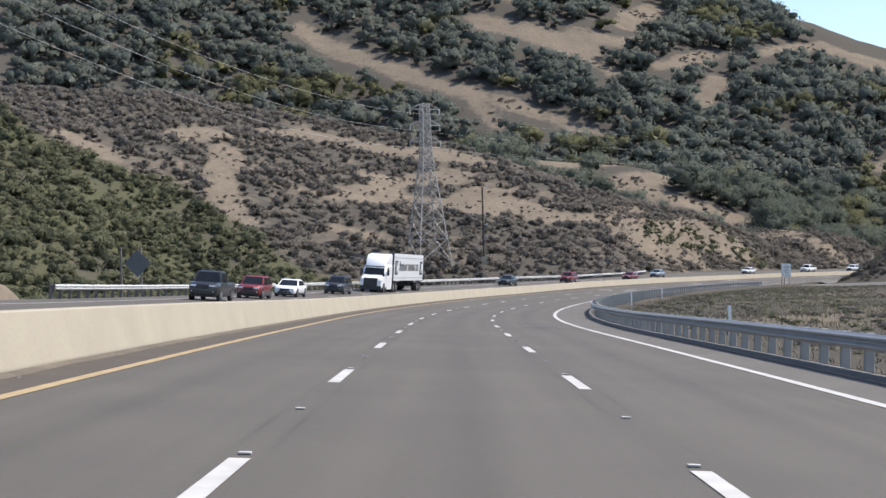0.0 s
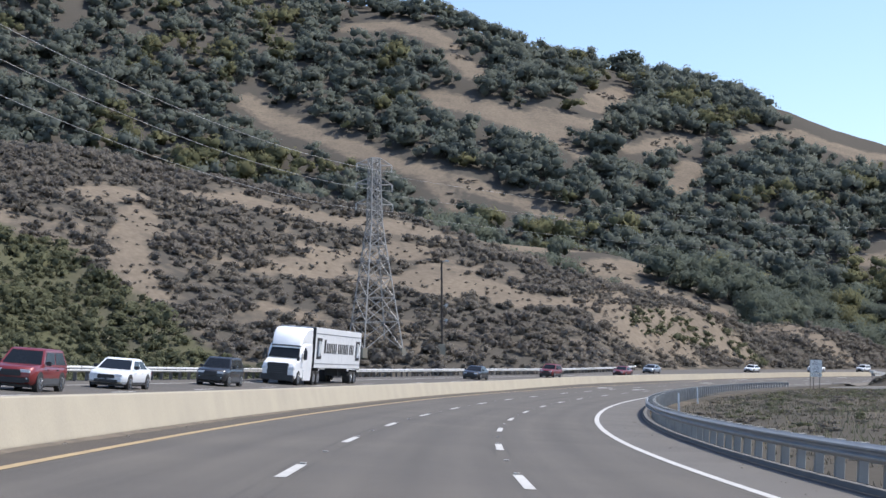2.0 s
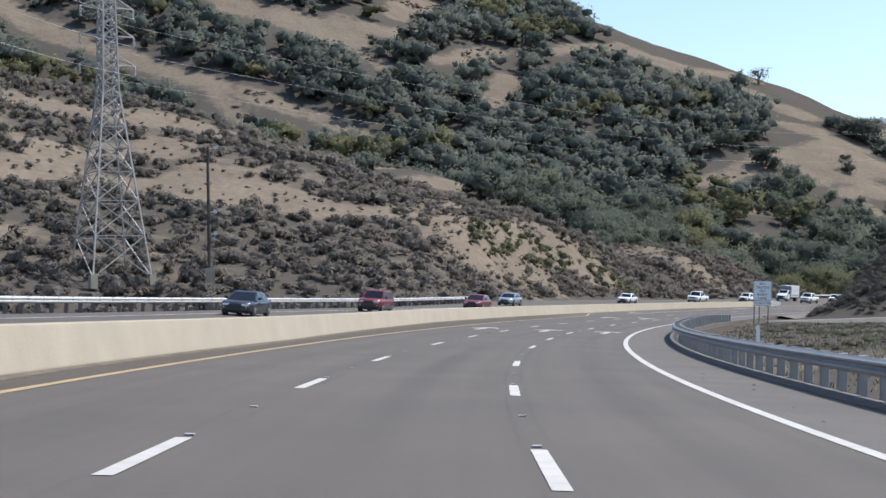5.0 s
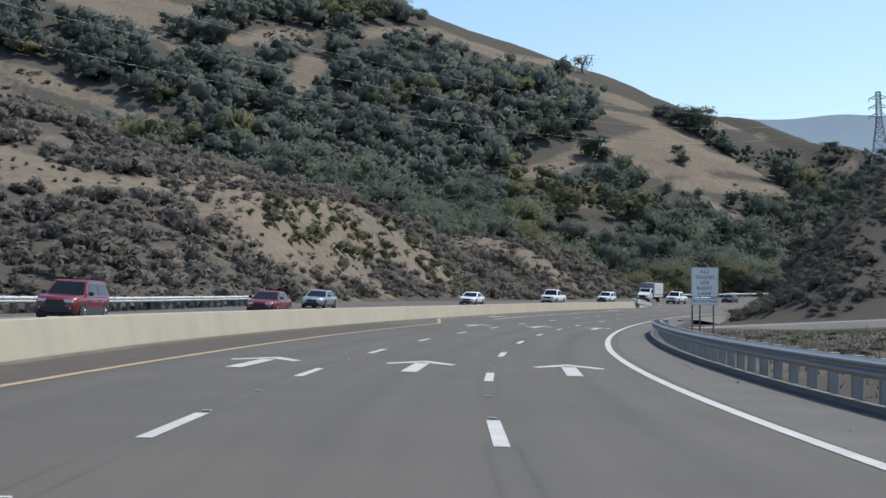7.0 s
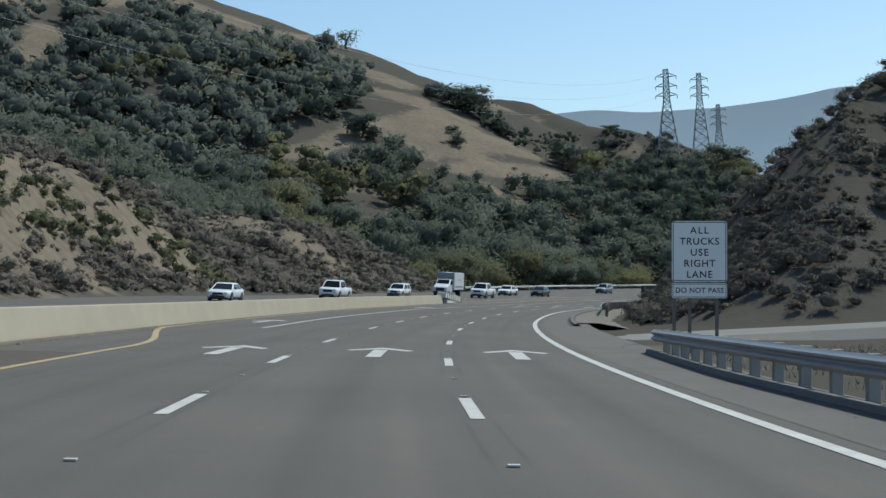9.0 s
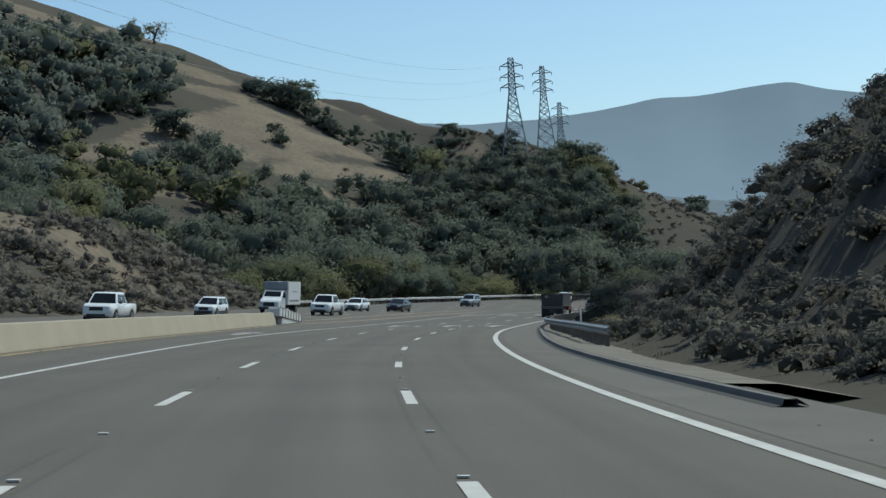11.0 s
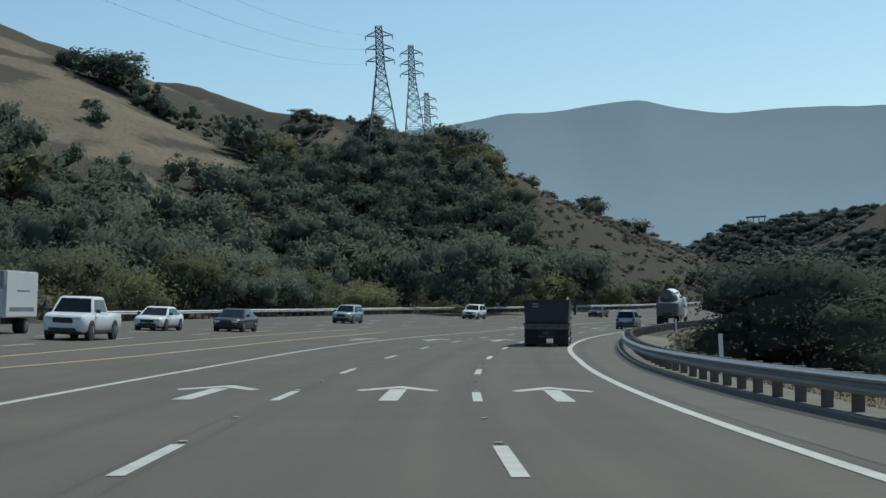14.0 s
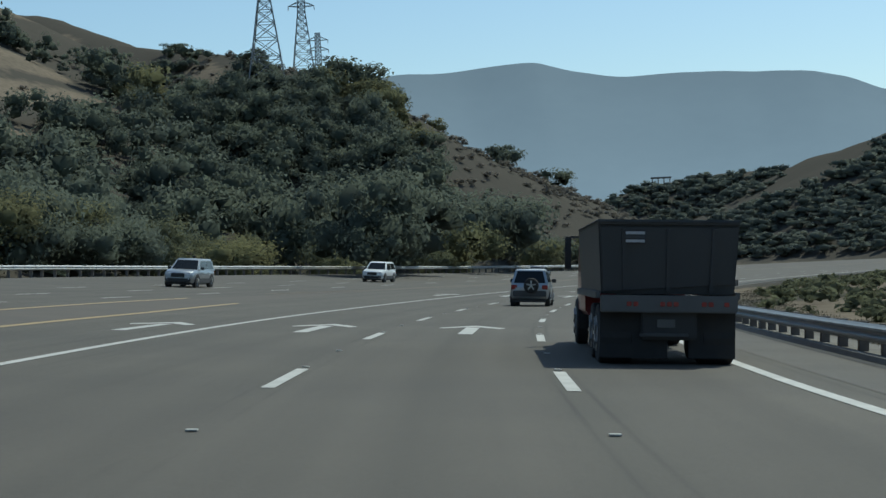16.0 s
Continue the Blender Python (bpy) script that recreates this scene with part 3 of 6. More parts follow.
for s0, ls in ((237.8, (3.5, -0.1, -3.5)), (297.2, (3.5, -0.1, -3.45)), (335, (7.6,)), (398, (7.6,)), (429.3, (3.4, -0.2, -3.3)), (491.5, (7.7, 3.6, -0.1, -3.4)), (555, (7.7, 3.6, -0.1, -3.4))):
    for l in ls:
        arrow(s0, l)

# raised lane markers between the dashes
markers = thing("raised_marker", "small raised reflective lane markers glued to the pavement", "lane marker", kind="structure")
bm = bmesh.new()
box(bm, -0.05, 0.05, -0.05, 0.05, 0, 0.014)
marker_mesh = bm_mesh("marker", bm, M["paint_white"])
for k in range(-1, 36):
    for l in (LANE / 2, -LANE / 2):
        for off in (DASH + 0.35, DASH + 5.4):
            ob = new("marker", marker_mesh)
            ob.parent = markers
            ob.matrix_world = on_road(dash_start(k) + off, l, 0.008)

# ---------------------------------------------------------------- median barrier, kerbs, guard rails
SEC = [(0.0, -0.05), (0.0, 0.06), (0.17, 0.84), (0.19, 0.86), (0.41, 0.86), (0.43, 0.84), (0.6, 0.06), (0.6, -0.05)]
strip("median_barrier", np.arange(-110, 433, 2.0), [(lambda s, o=o: barrier_line(s) + o, h) for o, h in SEC], M["concrete"], closed=True, label="cream concrete median barrier with stains and scuffs", category="barrier")
def guard_rail(s0, s1, line, label, face=1, post_every=1.905, drop=lambda s: 0 * s, post="post", steel="steel", first=0.3):
    """W-beam rail on posts. face: +1 where the beam faces left of the way (towards the lanes), -1 the other way."""
    g = thing("guard_rail", label, "guard rail", kind="structure")
    w = [(0.0, 0.44), (0.035, 0.47), (0.08, 0.50), (0.08, 0.535), (0.015, 0.575), (0.015, 0.605), (0.08, 0.645), (0.08, 0.68), (0.035, 0.71), (0.0, 0.745), (-0.02, 0.74), (0.05, 0.66), (-0.02, 0.59), (0.05, 0.52), (-0.02, 0.45)]
    seg = 3.81
    n = int((s1 - s0) / seg)
    for i in range(n):
        ss = np.array([s0 + i * seg, s0 + (i + 0.5) * seg, s0 + (i + 1) * seg + 0.05])
        strip("rail_beam", ss, [(lambda s, o=o: line(s) + face * o, h + 0.05 - drop(ss)) for o, h in w], M[steel], closed=True, parent=g)
    bm = bmesh.new()
    box(bm, -0.09, 0.09, -0.075, 0.075, -0.6, 0.78)
    bmesh.ops.bevel(bm, geom=bm.edges, offset=0.012, segments=1, affect="EDGES")
    pm = bm_mesh("post", bm, M[post])
    bm = bmesh.new()
    box(bm, -0.1, 0.1, -0.075, 0.075, 0.47, 0.78)
    cm = bm_mesh("block", bm, M[post])
    for s in np.arange(s0 + first, s1, post_every):
        l = float(line(np.array([s]))[0])
        for name, me, off in (("post", pm, -0.33), ("block", cm, -0.12)):
            ob = new(name, me)
            ob.parent = g
            ob.matrix_world = on_road(s, l + face * off, -float(drop(np.array([s]))[0]))
    return g


right_rail = lambda s: np.interp(s, [-60, 20, 70, 110, 180, 245, 290, 313], [-7.2, -7.2, -7.35, -7.8, -7.8, -7.3, -6.85, -7.2])
guard_rail(-40, 304.5, right_rail, "galvanised steel guard rail on pale steel posts", post="steel_post", drop=lambda s: np.interp(s, [60, 200, 290, 304], [0.0, 0.0, 0.08, 0.17]))
right_rail_b = lambda s: np.interp(s, [371, 388, 400, 410, 432, 450, 480, 700], [-8.6, -8.25, -7.8, -7.4, -6.9, -6.75, -7.1, -7.1])
guard_rail(373.7, 620, right_rail_b, "galvanised steel guard rail curving with the kerb", first=3.9, drop=lambda s: np.interp(s, [374, 384, 430, 470], [0.10, 0.08, 0.12, 0.2]))
for s0, s1, line in ((-120, 306, right_rail), (340, 760, lambda s: np.interp(s, [340, 372, 395, 410, 435, 450, 485, 760], [-6.65, -6.65, -6.95, -6.92, -6.45, -6.35, -6.75, -6.75]) - 0.3)):
    strip("kerb", np.arange(s0, s1, 3.0), [(lambda s: line(s) + 0.00, -0.05), (lambda s: line(s) + 0.02, 0.12), (lambda s: line(s) + 0.20, 0.12), (lambda s: line(s) + 0.25, 0.004)], M["kerb"], label="dusty asphalt kerb along the shoulder", category="kerb")
    strip("tar_seam", np.arange(s0, s1, 3.0), [(lambda s: line(s) + 0.235, 0.03), (lambda s: line(s) + 0.37, 0.008)], M["line_and_shade"], label="thin black line at the foot of the kerb", category="seam")
    # the shadow behind the kerb, laid on as a black strip
    strip("tar_seam", np.arange(s0, s1, 3.0), [(lambda s: line(s) - 0.14, 0.02), (lambda s: line(s) + 0.03, 0.126)], M["line_and_shade"], label="painted black shadow line behind the kerb", category="seam")
verge = lambda s: np.interp(s, [340, 372, 395, 410, 435, 450, 485, 760], [-6.65, -6.65, -6.95, -6.92, -6.45, -6.35, -6.75, -6.75])
strip("dusty_verge", np.arange(346, 520, 1.5), [(lambda s: verge(s) - 0.32, 0.07), (lambda s: verge(s) - 0.75, lambda s: 0.05 + 0.05 * value_noise(s, 0 * s, 2.5, 95)), (lambda s: verge(s) - 1.5, lambda s: 0.0 + 0.12 * value_noise(s, 0 * s, 3, 96)), (lambda s: verge(s) - 3.2 + 0.8 * value_noise(s, 0 * s, 5, 97), -0.3)], M["verge_dust"], label="pale dusty verge between the kerb and the brush", category="verge", smooth_shade=True)
far_rail = lambda s: np.interp(s, [60, 290, 330, 346], [21.0, 21.2, 24.5, 27.5])
guard_rail(89.5, 346, far_rail, "galvanised steel guard rail across the oncoming lanes", face=-1, steel="sunlit_steel")
far_rail_b = lambda s: outer_edge(s) + 0.9
guard_rail(512, 720, far_rail_b, "galvanised steel guard rail on the outside of the curve", face=-1, steel="sunlit_steel")

# ---- side road that leaves the shoulder behind the truck-lane sign
M["pale_road"] = material("pale_dusty_road", (0.20, 0.19, 0.17), 0.92, other=(0.155, 0.146, 0.13), scale=3, amount=0.4, fine=0.15, fine_scale=12)
way = np.array([(62, 320.5, -0.72), (68, 319.5, -0.72), (74, 318, -0.66), (84, 313.5, -0.5), (100, 304, -0.35), (130, 285, -0.3), (180, 250, -0.3), (240, 205, -0.3)])
u = np.linspace(0, len(way) - 1, 60)
wx, wy, wz = (np.interp(u, np.arange(len(way)), way[:, k]) for k in range(3))
tx, ty = np.gradient(wx), np.gradient(wy)
nx, ny = -ty / np.hypot(tx, ty), tx / np.hypot(tx, ty)
v = np.stack([np.stack([wx + nx * o, wy + ny * o, wz + h], 1) for o, h in ((6.5, -1.2), (4.6, 0.0), (0.0, 0.04), (-4.6, 0.0), (-6.5, -1.2))], 1).reshape(-1, 3)
tagged(new("side_road", mesh_from("side_road", v, [grid_faces(60, 5)], M["pale_road"])), "pale dusty side road leaving the shoulder", "road", kind="structure")
seam = road_at(np.array([74.4, 75.3, 70.5, 69.6]), np.array([-3.0, -3.0, -6.2, -6.2]), 0.012)
M["seam"] = material("pale_pavement_seam", (0.17, 0.165, 0.155), 0.9, other=(0.13, 0.125, 0.118), scale=0.5)
tagged(new("pavement_seam", mesh_from("pavement_seam", seam, [np.array([[0, 1, 2, 3]])], M["seam"])), "pale diagonal seam across the right-hand lane", "seam", kind="structure")

# ---- grit and scraps of tyre lying along the foot of the barrier and the kerb
rng = np.random.RandomState(17)
V, F = [], []
for i in range(420):
    s = rng.uniform(20, 425)
    l = float(barrier_line(s)) - rng.uniform(0.05, 0.5) if i % 3 else -5.9 - 1.2 * rng.rand()
    c = np.array(road_point(s, l, 0.006))
    k = 0.02 + 0.05 * rng.rand() ** 3
    d = rng.uniform(0.5, 1.0, (6, 3)) * k * np.array([1.4, 1.4, 0.8])
    o = np.array([(1, 0, 0), (-1, 0, 0), (0, 1, 0), (0, -1, 0), (0, 0, 1), (0, 0, -0.2)]) * d
    n = len(V) * 6
    V.append(c + o)
    F += [(n + a, n + b, n + e) for a, b, e in ((0, 2, 4), (2, 1, 4), (1, 3, 4), (3, 0, 4), (2, 0, 5), (1, 2, 5), (3, 1, 5), (0, 3, 5))]
M["grit"] = material("dark_grit", (0.09, 0.08, 0.07), 0.95, other=(0.2, 0.18, 0.15), scale=0.4, amount=0.3)
tagged(new("road_grit", mesh_from("road_grit", np.concatenate(V), [np.array(F)], M["grit"])), "grit and tyre scraps along the barrier's foot", "debris", kind="stuff")

# ---- low earth berm where the outer guard rail begins
BERM = [(0.0, -0.4), (0.25, 0.25), (0.7, 0.72), (1.3, 0.95), (2.2, 0.9), (3.2, 0.4), (4.0, -0.4)]
strip("earth_berm", np.arange(20, 88, 1.5), [(lambda s, o=o: 21.1 + o + 0.25 * value_noise(s, 0 * s + o * 9, 4, 93), lambda s, h=h, o=o: h + 0.22 * value_noise(s, 0 * s + o * 9, 3, 94) - 1.2 * smooth(82, 88, s)) for o, h in BERM], M["land"], label="low berm of dry brown earth before the guard rail", category="berm", smooth_shade=True)


# ---------------------------------------------------------------- growth
def blob(rng, sub, rough):
    bm = bmesh.new()
    bmesh.ops.create_icosphere(bm, subdivisions=sub, radius=1.0)
    v = np.array([p.co[:] for p in bm.verts])
    f = np.array([[p.index for p in q.verts] for q in bm.faces])
    bm.free()
    return v * (1 + rough * (rng.rand(len(v), 1) - 0.5) * 2), f


def crown_template(seed, lumps, leaves, leaf, core=1, wide=1.0, open_=0.0, tri=False, low=0.30, rise=0.42):
    """A unit crown, about 1 high and wide: lumps with a ragged coat of leaf clusters. Returns verts, tris, quads and soft normals."""
    rng = np.random.RandomState(seed)
    V, T, Q, N, n = [], [], [], [], 0
    cent = []
    mid = np.array([0, 0, low + rise * 0.35])

    def soft(p, d):
        o = p - mid
        o = 0.6 * d + 1.2 * o / (np.linalg.norm(o, axis=-1, keepdims=True) + 1e-6)
        return o / np.linalg.norm(o, axis=-1, keepdims=True)

    for i in range(lumps):
        a = rng.rand() * 6.283
        r = 0.33 * math.sqrt(rng.rand()) * wide
        c = np.array([r * math.cos(a), r * math.sin(a), low + rise * rng.rand()])
        rad = (0.16 + 0.13 * rng.rand()) * np.array([wide, wide, 0.85])
        cent.append((c, rad))
        v, f = blob(rng, core, 0.28)
        V.append(v * rad * (0.8 - open_) + c)
        N.append(soft(V[-1], v))
        T.append(f + n)
        n += len(v)
    for i in range(leaves):
        c, rad = cent[rng.randint(lumps)]
        d = rng.randn(3)
        d /= np.linalg.norm(d)
        if d[2] < -0.5:
            d[2] = -d[2]
        p = c + d * rad * (0.8 - 0.9 * open_ + (0.36 + 0.9 * open_) * rng.rand())
        u = rng.randn(3)
        u -= d * (u @ d) * 0.7
        u /= np.linalg.norm(u)
        w = np.cross(d + 0.5 * rng.randn(3), u)
        w /= np.linalg.norm(w)
        k = leaf * (0.6 + 0.8 * rng.rand())
        if np.cross(u, w) @ d < 0:
            w = -w
        if tri:
            V.append(np.array([p - u * k, p + u * k, p + w * k * 0.9]))
            T.append(np.arange(3)[None] + n)
        else:
            V.append(np.array([p - u * k, p - w * k * 0.6, p + u * k, p + w * k * 0.6]))
            Q.append(np.arange(4) + n)
        m = len(V[-1])
        N.append(np.repeat(soft(p[None], d[None] + 0.15 * rng.randn(1, 3)), m, 0))
        n += m
    return np.concatenate(V), np.concatenate(T), np.array(Q, int).reshape(-1, 4), np.concatenate(N)


def scatter(name, templates, places, sizes, tall, mat, label, category, seed, sink=0.08):
    """Joins copies of the templates, turned and sized at will, into one stuff object."""
    rng = np.random.RandomState(seed)
    V, T, Q, N, n = [], [], [], [], 0
    for p, s in zip(places, sizes):
        v, t, q, nn = templates[rng.randint(len(templates))]
        a = rng.rand() * 6.283
        c, sn = math.cos(a), math.sin(a)
        h = tall * (0.8 + 0.4 * rng.rand())
        w = np.stack([(v[:, 0] * c - v[:, 1] * sn) * s, (v[:, 0] * sn + v[:, 1] * c) * s, (v[:, 2] - sink) * s * h], 1)
        V.append(w + p)
        N.append(np.stack([nn[:, 0] * c - nn[:, 1] * sn, nn[:, 0] * sn + nn[:, 1] * c, nn[:, 2]], 1))
        T.append(t + n)
        Q.append(q + n)
        n += len(v)
    ob = new(name, mesh_from(name, np.concatenate(V), [np.concatenate(T), np.concatenate(Q)], mat, True, np.concatenate(N)))
    return tagged(ob, label, category, kind="stuff")


def cap_dist(x, y, a, b):
    dx, dy = b[0] - a[0], b[1] - a[1]
    t = np.clip(((x - a[0]) * dx + (y - a[1]) * dy) / (dx * dx + dy * dy), 0, 1)
    return np.hypot(x - a[0] - t * dx, y - a[1] - t * dy)


# bare grass openings in the oak woods: from, to, half width across the line of sight up the slope
OPEN_WEST = [((-70, 846), (-26, 807), 4.6), ((-26, 807), (-4, 786), 4.2), ((-4, 786), (19, 768), 3.6), ((16, 761), (24, 747), 4.2), ((25, 765), (43, 760), 4.2), ((43, 760), (55, 753), 2.4), ((55, 753), (70, 745), 1.8),
             ((20, 864), (45, 853), 6.0), ((45, 853), (72, 840), 8.0), ((69, 858), (90, 857), 5.0), ((70, 829), (82, 815), 4.2), ((97, 892), (122, 961), 6.0), ((91, 861), (114, 886), 2.4), ((-25, 958), (0, 968), 4.2), ((0, 966), (28, 944), 5.6), ((31, 917), (40, 898), 5.4), ((36, 966), (97, 1020), 3.0)]
OPEN_EAST = [((105, 830), (121, 837), 2.2), ((119, 840), (138, 862), 4.2), ((121, 795), (135, 822), 4.2), ((124, 800), (126, 794), 2.6), ((136, 862), (152, 866), 2.2), ((164, 868), (187, 893), 2.6), ((190, 897), (206, 912), 4.0), ((206, 905), (229, 884), 7.0), ((229, 900), (262, 905), 8.0),
             ((186, 730), (208, 746), 2.8), ((207, 748), (235, 774), 2.6), ((233, 765), (266, 790), 6.4), ((236, 753), (281, 774), 7.2), ((240, 735), (284, 748), 4.6), ((246, 719), (250, 706), 3.4), ((253, 866), (264, 835), 7.0), ((249, 811), (275, 800), 5.0)]
OPEN_LOW = [((295, 828), (333, 866), 4.0), ((330, 790), (318, 752), 3.0), ((30, 612), (46, 616), 2.4), ((58, 604), (80, 620), 5.0), ((72, 600), (100, 590), 4.0), ((176, 669), (187, 677), 1.6), ((192, 701), (201, 702), 1.4), ((40, 640), (88, 652), 7.0)]


def openness(x, y):
    """Metres to the nearest opening, the way up the slope counted as it foreshortens."""
    d = np.full(np.shape(x), 99.0)
    for a, b, r in OPEN_WEST + OPEN_EAST + OPEN_LOW:
        d = np.minimum(d, cap_dist(x, y * 0.62, (a[0], a[1] * 0.62), (b[0], b[1] * 0.62)) - r)
    return d + 3.4 * value_noise(x, y, 11, 21)


def leaves_open(x, y, tall):
    """Whether a tree of that height stands clear of the openings and hides none of the slope behind it."""
    clear = openness(x, y) > 0.22 * tall
    for k in (0.45, 0.9):
        clear &= openness(x + 0.25 * k * tall, y + 1.6 * k * tall) > 0.6
    return clear


rng = np.random.RandomState(5)
oak_t = [crown_template(100 + i, 5, 96, 0.056, tri=True, open_=0.10) for i in range(8)]
n = 26000
px, py = rng.uniform(-260, 470, n), rng.uniform(545, 1120, n)
size = 8.5 + 7.0 * rng.rand(n) ** 1.6
size = np.where((px > 270) & (py > 770) | (px > 300), size * 0.66, size)
hz = ground(px, py)
on_a = ridge(px, py, HILL_A) > 0.5
keep = (hz > 1.2) & ~on_a & (py - 545 > 0.18 * (110 - px)) & (px < 420 + 0.1 * (py - 600)) & (px > 12 - 0.27 * py) & (py < np.interp(px, [-300, 133, 150, 240, 342, 470], [1062, 1046, 1015, 1045, 1070, 1080])) & (value_noise(px, py, 40, 22) > -0.44)
keep &= cap_dist(px, py, (186, 535), (212, 577)) > 11
# the grass crest stays open, but for two groves on its near flank; thinner on the dry eastern nose and on the high ridge
grove = (cap_dist(px, py * 0.62, (295, 785 * 0.62), (329, 799 * 0.62)) < 9.5) | (cap_dist(px, py * 0.62, (210, 862 * 0.62), (232, 852 * 0.62)) < 7)
size = np.where(grove, size * 0.68, size)
keep &= grove | leaves_open(px, py, size * 0.9)
keep &= grove | ~((px > 196) & (py > np.interp(px, [196, 208, 219, 251, 270, 298, 318, 345, 380, 430], [905, 880, 866, 850, 834, 790, 780, 770, 770, 770])))
keep &= ~((px > 312 + 0.5 * (py - 664)) & (py < 800) & (hz > 6) & (rng.rand(n) > 0.04) & ~grove)
keep &= ~((px > 365) & (py < 800))
keep &= ~((hz > 165) & (rng.rand(n) > 0.6))
# the crest below the pylons shows as bare grass against the sky
crest = np.interp(px, [280, 300, 322, 340, 352, 392], [70, 58, 47.5, 44, 38, 30])
keep &= ~((px > 285) & (py < 770) & ~grove & (hz + 0.8 * size > crest - 1.0))
px, py, hz, size = px[keep], py[keep], hz[keep], size[keep]
order = rng.permutation(len(px))[:4200]
px, py, hz, size = px[order], py[order], hz[order], size[order]
qx, qy = rng.uniform(280, 345, 420), rng.uniform(652, 725, 420)
qz, qs = ground(qx, qy), 5.6 + 4.6 * rng.rand(420) ** 1.6
more = (qx < 309 + 0.5 * (qy - 664)) & (qz + 0.8 * qs < np.interp(qx, [280, 322, 352], [50, 46, 36]))
px, py, hz, size = (np.append(a, b[more]) for a, b in ((px, qx), (py, qy), (hz, qz), (size, qs)))
fine = (py < 690) | ((px > 200) & (py < 775))
light = value_noise(px, py, 30, 23) + 0.5 * value_noise(px, py, 9, 24) > 0.30
fine_t = [crown_template(120 + i, 6, 400, 0.038, tri=True, open_=0.27) for i in range(6)]
near_t = [crown_template(130 + i, 10, 1150, 0.026, tri=True, open_=0.34) for i in range(4)]
close = fine & ((px - 190) ** 2 + (py - 560) ** 2 < 95 ** 2)
fine &= ~close
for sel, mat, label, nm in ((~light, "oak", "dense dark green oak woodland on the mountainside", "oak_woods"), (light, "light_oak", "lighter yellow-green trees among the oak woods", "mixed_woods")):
    # oaks on the mountainside take the tone with the haze painted in
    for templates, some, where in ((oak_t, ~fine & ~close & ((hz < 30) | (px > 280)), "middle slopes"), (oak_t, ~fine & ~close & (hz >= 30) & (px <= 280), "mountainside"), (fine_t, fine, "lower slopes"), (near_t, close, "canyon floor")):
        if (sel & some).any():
            scatter(nm, templates, np.stack([px, py, hz], 1)[sel & some], size[sel & some], 0.95, M["hazy_oak" if mat == "oak" and where == "mountainside" else mat], label.replace("mountainside", where), "woods", 31)

# scrub on the near hill: grey-brown sage with grass openings, green coyote brush towards the road
OPEN_A = [((-48, 380), (-45, 350), 3.5), ((-45, 350), (-41, 342), 4), ((-19, 375), (6, 377), 6.5), ((-14, 388), (2, 401), 5), ((-22, 348), (-14, 347), 3), ((-72, 337), (-64, 336), 2.5), ((-80, 362), (-74, 358), 5),
          ((-42, 409), (-24, 417), 5), ((-24, 417), (8, 420), 5), ((-31, 367), (-25, 366), 2.5), ((8, 385), (22, 378), 7), ((20, 378), (40, 380), 4), ((36, 405), (62, 414), 1.5), ((84, 476), (100, 480), 5), ((-60, 382), (-52, 392), 4)]
NOSE_GRASS = [((33, 371), (43, 374), 2.4), ((43, 374), (58, 391), 2.0), ((46, 385), (60, 407), 2.6), ((60, 407), (74, 421), 2.2), ((37, 383), (46, 400), 4.0), ((84, 475), (106, 469), 4.0)]
NOSE_GREEN = [((44, 378), (63, 408), 2.6), ((67, 414), (76, 421), 3.0)]
shrub_t = [crown_template(200 + i, 2, 58, 0.115, tri=True, open_=0.26, wide=1.15, low=0.14, rise=0.26) for i in range(7)]


def open_a(x, y):
    d = np.full(np.shape(x), 99.0)
    for a, b, r in OPEN_A + NOSE_GRASS:
        d = np.minimum(d, cap_dist(x, y, a, b) - r)
    return d + 5 * value_noise(x, y, 7, 45)


n = 42000
sx, sy = rng.uniform(-190, 150, n), rng.uniform(150, 520, n)
sz = ground(sx, sy)
ra = np.maximum(ridge(sx, sy, HILL_A), ridge(sx, sy, HILL_A2))
jj = np.argmin((sx[:, None] - RX[None, ::8]) ** 2 + (sy[:, None] - RY[None, ::8]) ** 2, 1)
lat = -(sx - RX[::8][jj]) * np.cos(RPSI[::8][jj]) - (sy - RY[::8][jj]) * np.sin(RPSI[::8][jj])
clear = lat > outer_edge(RS[::8][jj]) + 3.0
bare = open_a(sx, sy)
gap = value_noise(sx, sy, 11, 42) + 0.6 * value_noise(sx, sy, 4.5, 46)
green = sx < -14 - 1.9 * np.maximum(sz, 0) + 16 * value_noise(sx, sy, 14, 43)
front = sy < np.interp(sx, [-110, -50, -13, 8, 36, 71, 80, 95, 125], [420, 449, 453, 427, 419, 427, 488, 490, 502])
keep = clear & front & (sx > -4 - 0.285 * sy) & (ra > -16) & (ra < 60) & np.where(green, gap > -0.6, (bare > 0) & (gap > -0.36) | (rng.rand(n) < 0.34))
sx, sy, sz, ra, green = sx[keep], sy[keep], sz[keep], ra[keep], green[keep]
o = rng.permutation(len(sx))[:12500]
sx, sy, sz, ra, green = sx[o], sy[o], sz[o], ra[o], green[o]
near_shrub_t = [crown_template(220 + i, 2, 84, 0.075, tri=True, open_=0.32, wide=1.15, low=0.13, rise=0.28) for i in range(6)]
ssize = np.where(open_a(sx, sy) > 0, 1.5 + 2.5 * rng.rand(len(sx)) ** 1.8, 0.7 + 1.0 * rng.rand(len(sx)) ** 2)
n = 14000
mx, my = rng.uniform(34, 128, n), rng.uniform(368, 500, n)
mr = np.maximum(ridge(mx, my, HILL_A), ridge(mx, my, HILL_A2))
